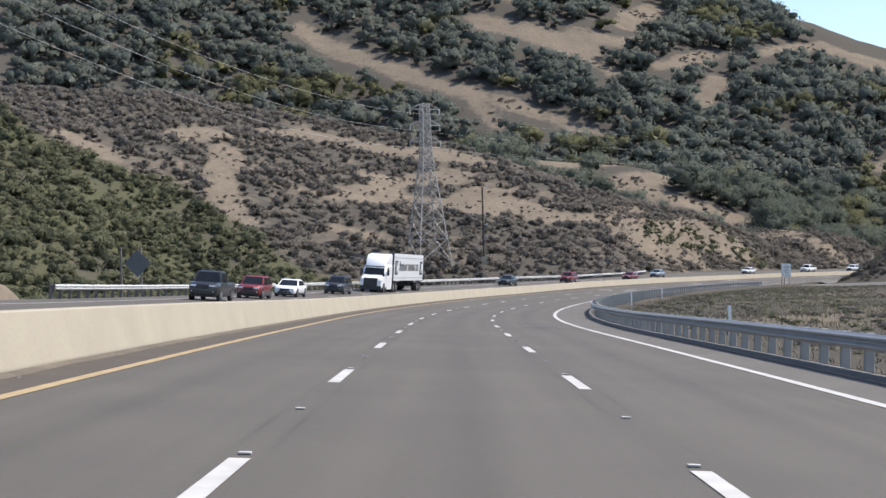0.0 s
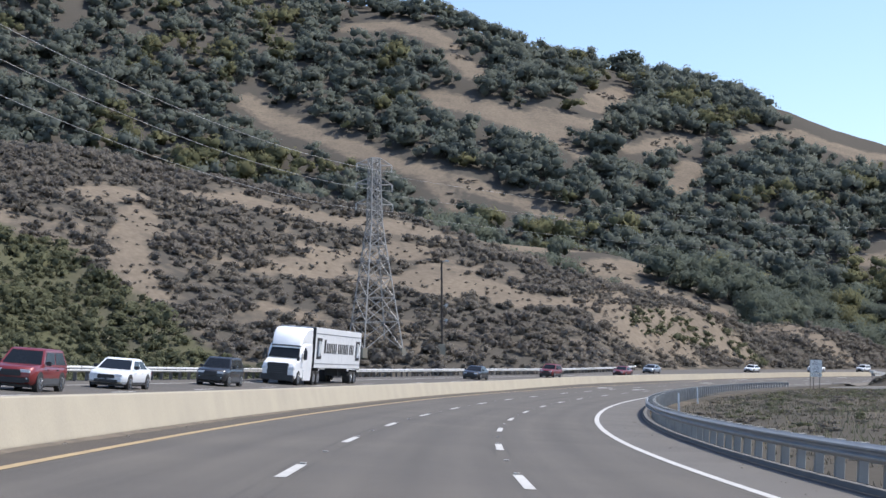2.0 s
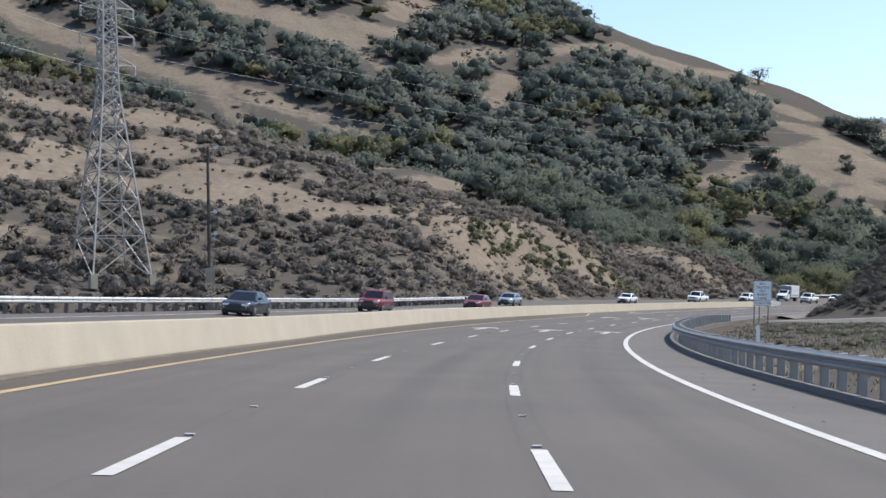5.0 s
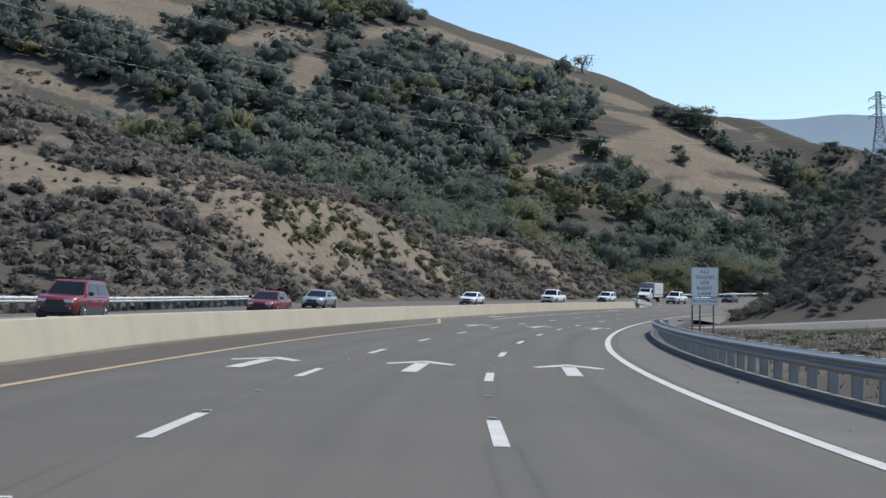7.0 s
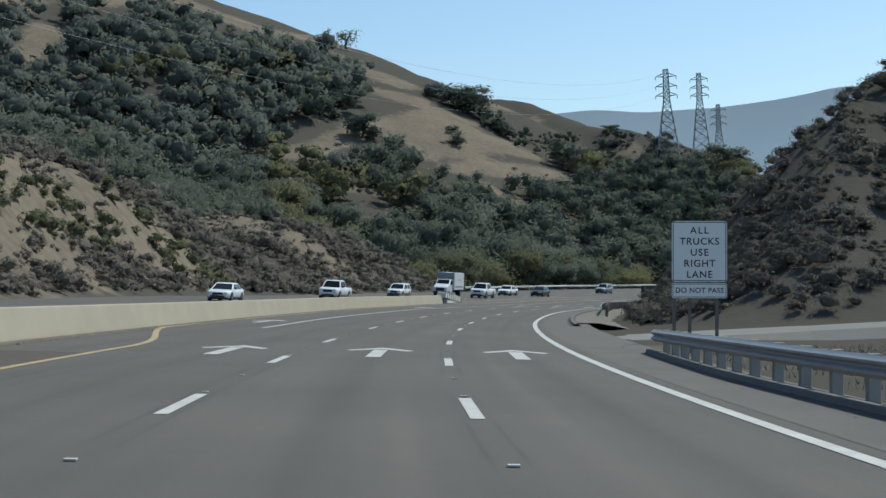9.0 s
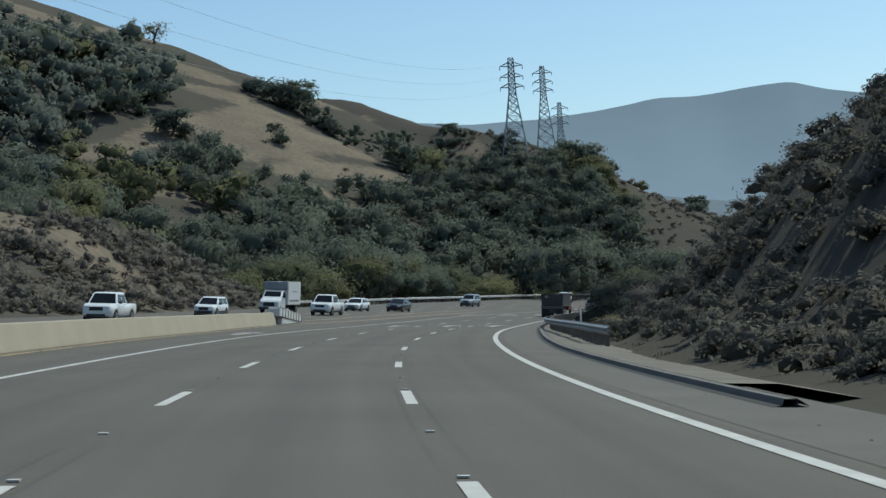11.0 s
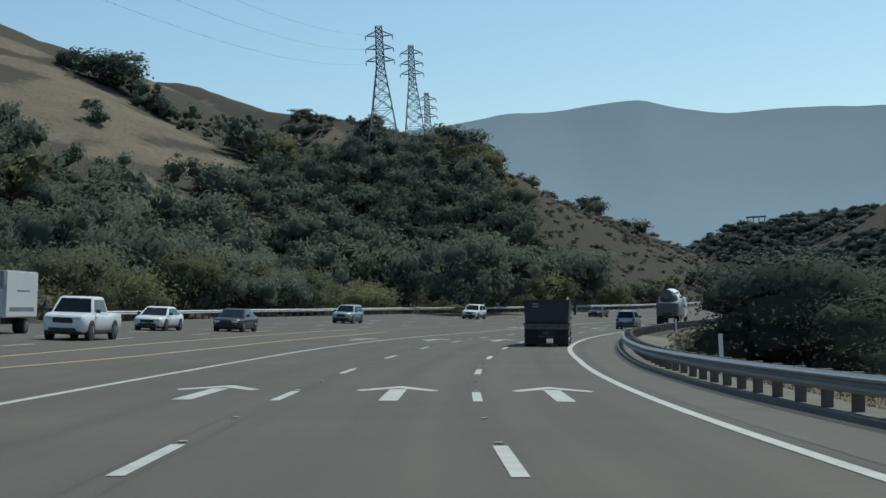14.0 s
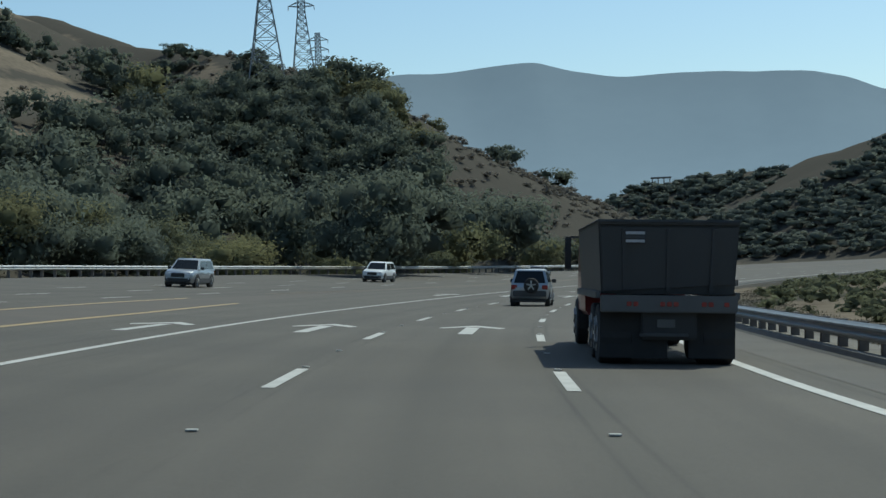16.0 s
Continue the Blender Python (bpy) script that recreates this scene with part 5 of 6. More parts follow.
M["sign_black"] = material("sign_black_print", (0.02, 0.02, 0.022), 0.5)
M["sign_back"] = material("bare_aluminium", (0.13, 0.135, 0.14), 0.6, metal=0.3, other=(0.10, 0.105, 0.11), scale=0.5)


def rounded_panel(w, h, r, y0, y1):
    bm = bmesh.new()
    pts = []
    for cx, cz, a0 in ((w / 2 - r, h - r, 0), (-w / 2 + r, h - r, 90), (-w / 2 + r, r, 180), (w / 2 - r, r, 270)):
        for k in range(5):
            a = radians(a0 + 22.5 * k)
            pts.append((cx + r * math.cos(a), cz + r * math.sin(a)))
    f = [bm.verts.new((x, y0, z)) for x, z in pts]
    b = [bm.verts.new((x, y1, z)) for x, z in pts]
    bm.faces.new(f)
    bm.faces.new(b[::-1])
    n = len(pts)
    for k in range(n):
        bm.faces.new([f[k], b[k], b[(k + 1) % n], f[(k + 1) % n]])
    return bm


def lettering(text, size, parent, x, y, z, mat, spread=1.0):
    cu = bpy.data.curves.new("lettering", "FONT")
    cu.body, cu.size, cu.align_x, cu.align_y, cu.extrude = text, size, "CENTER", "CENTER", 0.002
    cu.space_character, cu.offset = spread, 0.012 * size
    cu.materials.append(mat)
    ob = new("lettering", cu)
    ob.parent = parent
    ob.matrix_local = pose(x, y, z, 90, 0, 0)
    return ob


def border(w, h, parent, y, t, inset, z0):
    bm = bmesh.new()
    x0, x1, a, b = -w / 2 + inset, w / 2 - inset, z0 + inset, z0 + h - inset
    for q in ((x0, x1, a, a + t), (x0, x1, b - t, b), (x0, x0 + t, a + t, b - t), (x1 - t, x1, a + t, b - t)):
        box(bm, q[0], q[1], y - 0.002, y + 0.002, q[2], q[3])
    part("border", bm, M["sign_black"], parent)


p = road_point(312.75, -9.55)
sign = thing("road_sign", "white truck-lane sign with black letters on three wooden posts", "road sign", at=pose(p.x, p.y, 0, 0, 2.4, -24.5))
gz = float(ground(np.array([p.x]), np.array([p.y]))[0])
bm = rounded_panel(1.72, 1.90, 0.09, -0.02, 0.0)
panel = part("sign_panel", bm, M["sign_white"], sign)
panel.location = (0, 0, 1.42)
border(1.72, 1.90, panel, -0.024, 0.022, 0.03, 0)
for i, (word, sp) in enumerate((("ALL", 1.25), ("TRUCKS", 1.12), ("USE", 1.2), ("RIGHT", 1.15), ("LANE", 1.15))):
    lettering(word, 0.305, panel, 0, -0.024, 1.60 - 0.345 * i, M["sign_black"], sp)
bm = rounded_panel(1.72, 0.47, 0.06, -0.02, 0.0)
panel = part("lower_panel", bm, M["sign_white"], sign)
panel.location = (0, 0, 0.91)
border(1.72, 0.47, panel, -0.024, 0.018, 0.025, 0)
lettering("DO NOT PASS", 0.225, panel, 0, -0.024, 0.235, M["sign_black"], 1.06)
for x in (-0.78, -0.3, 0.55):
    bm = bmesh.new()
    box(bm, x - 0.05, x + 0.05, 0.004, 0.11, gz - 0.6, 3.2)
    part("post", bm, M["post"], sign)

p = road_point(125, 26.2)
gz = float(ground(np.array([p.x]), np.array([p.y]))[0])
back = thing("road_sign", "bare back of a diamond road sign on two dark posts", "road sign", at=pose(p.x, p.y, gz, 0, 0, -6))
for x in (-0.75, 0.75):
    bm = bmesh.new()
    box(bm, x - 0.06, x + 0.06, -0.06, 0.06, -0.9, 4.1)
    part("post", bm, M["post"], back)
bm = rounded_panel(1.45, 1.45, 0.1, -0.09, -0.065)
d = part("sign_panel", bm, M["sign_back"], back, "bare grey diamond panel")
d.matrix_local = pose(0, 0, 2.35, 0, 45, 0)
for s, l in ((66, -10.5), (168, -9.6), (205, -9.8), (448, -8.6), (545, -8.5)):
    p = road_point(s, l)
    gz = float(ground(np.array([p.x]), np.array([p.y]))[0])
    post = thing("marker_post", "slim pale marker post behind the guard rail", "marker post", "marker posts", at=pose(p.x, p.y, gz, 0, 0, heading(s)))
    bm = bmesh.new()
    box(bm, -0.06, 0.06, -0.02, 0.02, -0.4, 1.35)
    part("post", bm, M["sign_white"], post)

# ---------------------------------------------------------------- crash cushion at the barrier's end
cushion = thing("crash_cushion", "white ribbed crash cushion sloping down from the median barrier", "crash cushion", at=on_road(433.2, 11.95))
M["bay_white"] = material("white_painted_panel", (0.76, 0.76, 0.72), 0.5, other=(0.60, 0.60, 0.56), scale=0.7, amount=0.5, fine=0.1)


def wedge(y0, y1, w0, w1, lo0, lo1, hi0, hi1, bev=0.02):
    """A block between two ends of their own widths, undersides and tops."""
    bm = bmesh.new()
    a = [bm.verts.new(p) for p in ((-w0, y0, lo0), (w0, y0, lo0), (w0, y0, hi0), (-w0, y0, hi0))]
    b = [bm.verts.new(p) for p in ((-w1, y1, lo1), (w1, y1, lo1), (w1, y1, hi1), (-w1, y1, hi1))]
    for k in range(4):
        bm.faces.new([a[k], a[(k + 1) % 4], b[(k + 1) % 4], b[k]])
    bm.faces.new(a[::-1])
    bm.faces.new(b)
    bmesh.ops.recalc_face_normals(bm, faces=bm.faces)
    bmesh.ops.bevel(bm, geom=bm.edges, offset=bev, segments=1, affect="EDGES")
    return bm


for i in range(8):
    y, u = i * 1.06, i / 7.0
    top, low, w = 1.16 - 0.50 * u, 0.60 - 0.46 * u, 0.42 - 0.09 * u
    bay = part("bay", wedge(y, y + 1.02, w, w - 0.01, low, low - 0.06, top + 0.015, top - 0.05, 0.04), M["bay_white"], cushion, "scuffed white fender panel")
    part("rib", wedge(y + 0.95, y + 1.03, w + 0.035, w + 0.035, low - 0.05, low - 0.05, top - 0.01, top - 0.01, 0.01), M["steel"], bay, "grey steel rib")
    part("cap", wedge(y + 0.05, y + 0.9, w + 0.02, w + 0.02, top + 0.01, top - 0.045, top + 0.05, top + 0.0, 0.012), M["sign_white"], bay)
part("skirt", wedge(1.3, 8.5, 0.34, 0.26, 0.02, 0.02, 0.46, 0.10, 0.02), M["bay_white"], cushion, "white ground skirt under the panels")
for y in (0.25, 0.95):
    bm = bmesh.new()
    box(bm, -0.32, 0.32, y - 0.12, y + 0.12, 0.0, 0.07)
    box(bm, -0.09, 0.09, y - 0.07, y + 0.07, 0.07, 0.62)
    part("foot", bm, M["steel"], cushion, "steel foot plate and strut")

# ---------------------------------------------------------------- far shelter on the hill
p = (893.0, 1184.0)
gz = float(ground(np.array([p[0]]), np.array([p[1]]))[0])
shed = thing("hilltop_shelter", "small open shelter with a flat roof on the far hilltop", "shelter", at=pose(p[0], p[1], gz, 0, 0, -45))
bm = bmesh.new()
box(bm, -6.5, 6.5, -3, 3, 3.2, 4.0)
part("roof", bm, M["post"], shed)
for x in (-5.5, -1.8, 1.8, 5.5):
    bm = bmesh.new()
    box(bm, x - 0.3, x + 0.3, -0.3, 0.3, -1, 3.2)
    part("post", bm, M["post"], shed)


# ---------------------------------------------------------------- vehicles
def paint(name, c, metal=0.0, rough=0.35):
    return material(name, c, rough, metal, other=tuple(v * 0.9 for v in c), scale=0.9, amount=0.4, coat=0.5)


M["glass"] = material("dark_vehicle_glass", (0.014, 0.016, 0.019), 0.12, other=(0.010, 0.012, 0.014), scale=0.5, spec=0.3)
M["tyre"] = material("tyre_rubber", (0.022, 0.022, 0.023), 0.85, other=(0.035, 0.033, 0.031), scale=0.3)
M["rim"] = material("alloy_rim", (0.42, 0.43, 0.44), 0.35, 0.8, other=(0.3, 0.31, 0.32), scale=0.3)
M["trim"] = material("black_plastic_trim", (0.025, 0.025, 0.026), 0.6, other=(0.04, 0.04, 0.04), scale=0.4)
M["grey_trim"] = material("grey_plastic_cladding", (0.075, 0.077, 0.08), 0.6, other=(0.055, 0.056, 0.058), scale=0.5)
M["lamp"] = material("clear_headlamp", (0.75, 0.76, 0.78), 0.12, other=(0.6, 0.62, 0.64), scale=0.1)
M["tail"] = material("red_tail_lamp", (0.30, 0.02, 0.018), 0.25, other=(0.22, 0.015, 0.014), scale=0.1)
M["rail_trim"] = material("pale_plastic_trim", (0.5, 0.5, 0.5), 0.5, other=(0.42, 0.42, 0.43), scale=0.3)
M["plate"] = material("pale_plate", (0.5, 0.5, 0.5), 0.5, other=(0.42, 0.42, 0.44), scale=0.1)
M["chrome"] = material("polished_metal", (0.62, 0.63, 0.64), 0.18, 0.95, other=(0.5, 0.51, 0.52), scale=0.3)
M["white_car"] = paint("white_paint", (0.82, 0.83, 0.83))
M["silver_car"] = paint("silver_paint", (0.42, 0.44, 0.46), 0.6)
M["black_car"] = paint("black_paint", (0.02, 0.021, 0.024))
M["blue_car"] = paint("dark_blue_paint", (0.018, 0.03, 0.07), 0.2)
M["red_car"] = paint("dark_red_paint", (0.20, 0.022, 0.022), 0.2)
M["grey_car"] = paint("grey_paint", (0.13, 0.14, 0.15), 0.4)


def loft(rings, close=True):
    bm = bmesh.new()
    vs = [[bm.verts.new(p) for p in r] for r in rings]
    n = len(rings[0])
    for a, b in zip(vs, vs[1:]):
        for k in range(n):
            bm.faces.new([a[k], a[(k + 1) % n], b[(k + 1) % n], b[k]])
    bm.faces.new(vs[0][::-1])
    bm.faces.new(vs[-1])
    return bm


def section(y, hw, zb, zt, r=0.10):
    z1 = zb + 0.55 * (zt - zb)
    return [(-hw * 0.9, y, zb), (-hw * 0.985, y, zb + 0.1), (-hw, y, z1), (-hw * 0.985, y, zt - r), (-hw * 0.9, y, zt), (hw * 0.9, y, zt), (hw * 0.985, y, zt - r), (hw, y, z1), (hw * 0.985, y, zb + 0.1), (hw * 0.9, y, zb)]


def slab(pts, out, thick=0.012, inset=0.0):
    """A thin plate over four points, lifted along out."""
    c = sum((Vector(p) for p in pts), Vector()) / len(pts)
    out = Vector(out).normalized()
    bm = bmesh.new()
    a = [bm.verts.new(c + (Vector(p) - c) * (1 - inset) - out * 0.01) for p in pts]
    b = [bm.verts.new(c + (Vector(p) - c) * (1 - inset) + out * thick) for p in pts]
    n = len(pts)
    bm.faces.new(b)
    bm.faces.new(a[::-1])
    for k in range(n):
        bm.faces.new([a[k], a[(k + 1) % n], b[(k + 1) % n], b[k]])
    return bm


def disc(bm, x0, x1, y, z, r, n=18, bev=0.0):
    rings = []
    prof = [(x0, r - bev), (x0 + (bev if x1 > x0 else -bev), r), (x1 - (bev if x1 > x0 else -bev), r), (x1, r - bev)] if bev else [(x0, r), (x1, r)]
    for x, rr in prof:
        rings.append([bm.verts.new((x, y + rr * math.cos(k * 6.2832 / n), z + rr * math.sin(k * 6.2832 / n))) for k in range(n)])
    for a, b in zip(rings, rings[1:]):
        for k in range(n):
            bm.faces.new([a[k], a[(k + 1) % n], b[(k + 1) % n], b[k]])
    bm.faces.new(rings[0][::-1])
    bm.faces.new(rings[-1])


def wheel(t, x, y, r, w=0.22, rim="rim", dual=False):
    """A tyre with a rim, centred on (x, y), the outside away from the middle of the vehicle."""
    side = 1 if x > 0 else -1
    bm = bmesh.new()
    disc(bm, x - side * w * (2.1 if dual else 1), x, y, r, r, 20, 0.03)
    wh = part("wheel", bm, M["tyre"], t)
    bm = bmesh.new()
    disc(bm, x - side * 0.02, x + side * 0.012, y, r, r * 0.62, 16)
    for k in range(5):
        a = k * 1.2566
        bar(bm, (x + side * 0.014, y, r), (x + side * 0.018, y + r * 0.56 * math.cos(a), r + r * 0.56 * math.sin(a)), 0.06)
    part("rim", bm, M[rim], wh)


def boxpart(name, t, x0, x1, y0, y1, z0, z1, mat, label="", bev=0.0):
    bm = bmesh.new()
    box(bm, x0, x1, y0, y1, z0, z1)
    if bev:
        bmesh.ops.bevel(bm, geom=bm.edges, offset=bev, segments=2, affect="EDGES")
    return part(name, bm, M[mat] if isinstance(mat, str) else mat, t, label)


def car(name, label, category, at, col, L=4.6, W=1.82, H=1.5, belt=0.95, hood=0.92, cab=(-2.0, -1.55, 0.25, 1.05), tail=0.98, r=0.33, group="", bed=False, clad=False, rack=False, spare=False, base=0.24, axles=None):
    """A car from its main sizes. cab: y of the cabin's rear foot, rear roof edge, front roof edge and windscreen foot."""
    t = thing(name, label, category, group, at=at)
    hw = W / 2
    y0, y1, y2, y3 = cab
    rear, front = -L / 2, L / 2
    mat = M[col]
    if bed:
        back = [section(rear, hw * 0.97, base + 0.2, belt), section(rear + 0.05, hw, base + 0.12, belt + 0.02), section(y0 - 0.02, hw, base, belt + 0.02)]
    else:
        back = [section(rear, hw * 0.84, base + 0.22, tail - 0.14), section(rear + 0.10, hw * 0.94, base + 0.08, tail), section(rear + 0.5, hw, base, max(tail, belt) if tail > belt else belt)]
    rings = back + [section(y1 if not bed else y0 + 0.05, hw, base, belt), section(0, hw, base, belt), section(y3, hw, base, hood + 0.04), section(front - 0.45, hw * 0.97, base, hood - 0.02), section(front - 0.12, hw * 0.91, base + 0.04, hood - 0.10), section(front, hw * 0.80, base + 0.12, hood - 0.24)]
    part("body", loft(rings), mat, t, smooth_shade=True)
    rw, bw = hw * 0.76, hw * 0.955
    rz = H - 0.06

    cabin = bmesh.new()
    low = [(-bw, y0, belt - 0.03), (bw, y0, belt - 0.03), (bw, y3, belt - 0.03 if not bed else belt), (-bw, y3, belt - 0.03)]
    top = [(-rw, y1, rz), (rw, y1, rz), (rw, y2, rz), (-rw, y2, rz)]
    cap = [(-rw * 0.86, y1 + 0.12, H), (rw * 0.86, y1 + 0.12, H), (rw * 0.86, y2 - 0.15, H), (-rw * 0.86, y2 - 0.15, H)]
    R = [[cabin.verts.new(p) for p in q] for q in (low, top, cap)]
    for a, b in zip(R, R[1:]):
        for k in range(4):
            cabin.faces.new([a[k], a[(k + 1) % 4], b[(k + 1) % 4], b[k]])
    cabin.faces.new(R[-1])
    cabin.faces.new(R[0][::-1])
    part("cabin", cabin, mat, t, smooth_shade=True)

    part("windscreen", slab([low[3], low[2], top[2], top[3]], (0, 1, 0.6), 0.012, 0.11), M["glass"], t)
    part("rear_window", slab([low[1], low[0], top[0], top[1]], (0, -1, 0.5), 0.012, 0.15), M["glass"], t)
    for sx in (-1, 1):
        lo = [Vector((sx * bw, y, belt - 0.03)) for y in (y0, y3)]
        hi = [Vector((sx * rw, y, rz)) for y in (y1, y2)]
        cuts = (0.06, 0.48, 0.52, 0.93) if y3 - y0 > 2.2 else (0.1, 0.9)
        for a, b in zip(cuts[::2], cuts[1::2]):
            q = [lo[0].lerp(lo[1], a), lo[0].lerp(lo[1], b), hi[0].lerp(hi[1], b), hi[0].lerp(hi[1], a)]
            q = [q[0].lerp(q[3], 0.14), q[1].lerp(q[2], 0.14), q[2].lerp(q[1], 0.12), q[3].lerp(q[0], 0.12)]
            part("side_window", slab(q, (sx, 0, 0.25), 0.012), M["glass"], t)
        boxpart("mirror", t, sx * (bw + 0.02) if sx > 0 else sx * (bw + 0.22), sx * (bw + 0.22) if sx > 0 else sx * (bw + 0.02), y3 - 0.42, y3 - 0.30, belt + 0.02, belt + 0.18, "trim", bev=0.02)
        hx = sx * hw * 0.60
        boxpart("headlight", t, hx - 0.20, hx + 0.20, front - 0.20, front + 0.015, hood - 0.30, hood - 0.16, "lamp", "clear headlight", 0.025)
        tx = sx * hw * 0.78
        boxpart("tail_light", t, tx - 0.13, tx + 0.13, rear - 0.02, rear + 0.16, tail - 0.30 if not bed else belt - 0.42, tail - 0.10 if not bed else belt - 0.1, "tail", "red tail light", 0.02)
        for y in axles or (rear + 0.19 * L, front - 0.19 * L):
            bm = bmesh.new()
            disc(bm, sx * (hw - 0.2), sx * (hw + 0.006), y, r + 0.02, r * 1.17, 20)
            part("wheel_arch", bm, M["trim"], t)
            wheel(t, sx * (hw + 0.012), y, r)
    boxpart("grille", t, -hw * 0.46, hw * 0.46, front - 0.08, front + 0.03, hood - 0.44, hood - 0.19, "trim", "dark grille", 0.03)
    boxpart("front_bumper", t, -hw * 0.82, hw * 0.82, front - 0.12, front + 0.03, base + 0.1, base + 0.3, "trim" if clad else col, bev=0.03)
    boxpart("rear_bumper", t, -hw * 0.86, hw * 0.86, rear - 0.04, rear + 0.15, base + 0.16, base + 0.42, "grey_trim" if clad else col, bev=0.03)
    boxpart("number_plate", t, -0.26 if not spare else -0.62, 0.26 if not spare else -0.25, rear - 0.052, rear - 0.03, tail - 0.42 if not spare else base + 0.44, tail - 0.28 if not spare else base + 0.56, "plate", "pale blank plate")
    boxpart("lower_intake", t, -hw * 0.62, hw * 0.62, front - 0.1, front + 0.036, base + 0.06, base + 0.22, "trim", "dark lower air intake", 0.02)
    for sx in (-1, 1):
        boxpart("fog_lamp", t, *sorted((sx * hw * 0.66, sx * hw * 0.76)), front - 0.1, front + 0.04, base + 0.2, base + 0.29, "lamp", bev=0.02)
        boxpart("sill", t, *sorted((sx * (hw - 0.03), sx * (hw + 0.008))), rear + 0.27 * L, front - 0.27 * L, base - 0.02, base + 0.1, "trim")
        for y in (y0 + 0.52 * (y3 - y0), y0 + 0.9 * (y3 - y0)):
            boxpart("door_handle", t, *sorted((sx * hw, sx * (hw + 0.025))), y - 0.34, y - 0.16, belt - 0.17, belt - 0.13, "trim" if col != "white_car" else "rail_trim", bev=0.008)
    boxpart("underbody", t, -hw * 0.8, hw * 0.8, rear + 0.2, front - 0.2, base - 0.09, base + 0.05, "trim")
    if clad:
        for sx in (-1, 1):
            boxpart("cladding", t, min(sx * hw, sx * (hw + 0.012)), max(sx * hw, sx * (hw + 0.012)), rear + 0.4, front - 0.5, base + 0.05, base + 0.28, "grey_trim")
    if rack:
        for sx in (-1, 1):
            boxpart("roof_rail", t, sx * rw * 0.82 - 0.025, sx * rw * 0.82 + 0.025, y1 + 0.2, y2 - 0.2, H + 0.02, H + 0.07, "trim")
    if spare:
        bm = bmesh.new()
        n = 20
        for yy0, yy1, rr in ((rear - 0.21, rear - 0.02, 0.335),):
            ring_a = [bm.verts.new((rr * 0.9 * math.cos(k * 6.2832 / n) + 0.08, yy0, 0.93 + rr * 0.9 * math.sin(k * 6.2832 / n))) for k in range(n)]
            ring_b = [bm.verts.new((rr * math.cos(k * 6.2832 / n) + 0.08, yy0 + 0.05, 0.93 + rr * math.sin(k * 6.2832 / n))) for k in range(n)]
            ring_c = [bm.verts.new((rr * math.cos(k * 6.2832 / n) + 0.08, yy1, 0.93 + rr * math.sin(k * 6.2832 / n))) for k in range(n)]
            for a, b in ((ring_a, ring_b), (ring_b, ring_c)):
                for k in range(n):
                    bm.faces.new([a[k], a[(k + 1) % n], b[(k + 1) % n], b[k]])
            bm.faces.new(ring_a)
            bm.faces.new(ring_c)
        sp = part("spare_wheel", bm, M["tyre"], t, "spare tyre on the tailgate")
        bm = bmesh.new()
        for k in range(5):
            a = k * 1.2566 + 0.3
            bar(bm, (0.08, rear - 0.225, 0.93), (0.08 + 0.22 * math.cos(a), rear - 0.225, 0.93 + 0.22 * math.sin(a)), 0.055)
        part("spokes", bm, M["rim"], sp, "dull alloy spokes")
    return t


SUV = dict(L=4.55, W=1.84, H=1.68, belt=1.02, hood=1.02, cab=(-2.2, -1.95, 0.35, 1.1), tail=1.05, r=0.36, base=0.26)
SEDAN = dict(L=4.8, W=1.83, H=1.44, belt=0.92, hood=0.86, cab=(-1.75, -0.95, 0.35, 1.2), tail=0.98, r=0.33)
PICKUP = dict(L=5.8, W=2.0, H=1.95, belt=1.2, hood=1.2, cab=(-0.75, -0.6, 0.95, 1.55), tail=1.2, r=0.41, base=0.36, bed=True)

# ahead on our side
car("sport_utility_car", "small silver four-wheel-drive car with a spare wheel on its tailgate", "car", on_road(530.5, -0.32), "silver_car", L=3.85, W=1.72, H=1.66, belt=1.02, hood=1.0, cab=(-1.85, -1.62, 0.2, 0.85), tail=1.05, r=0.35, base=0.28, clad=True, rack=True, spare=True)
car("sport_utility_car", "silver compact crossover with grey cladding in the truck lane", "car", on_road(556, -3.3), "silver_car", clad=True, rack=True, **SUV)

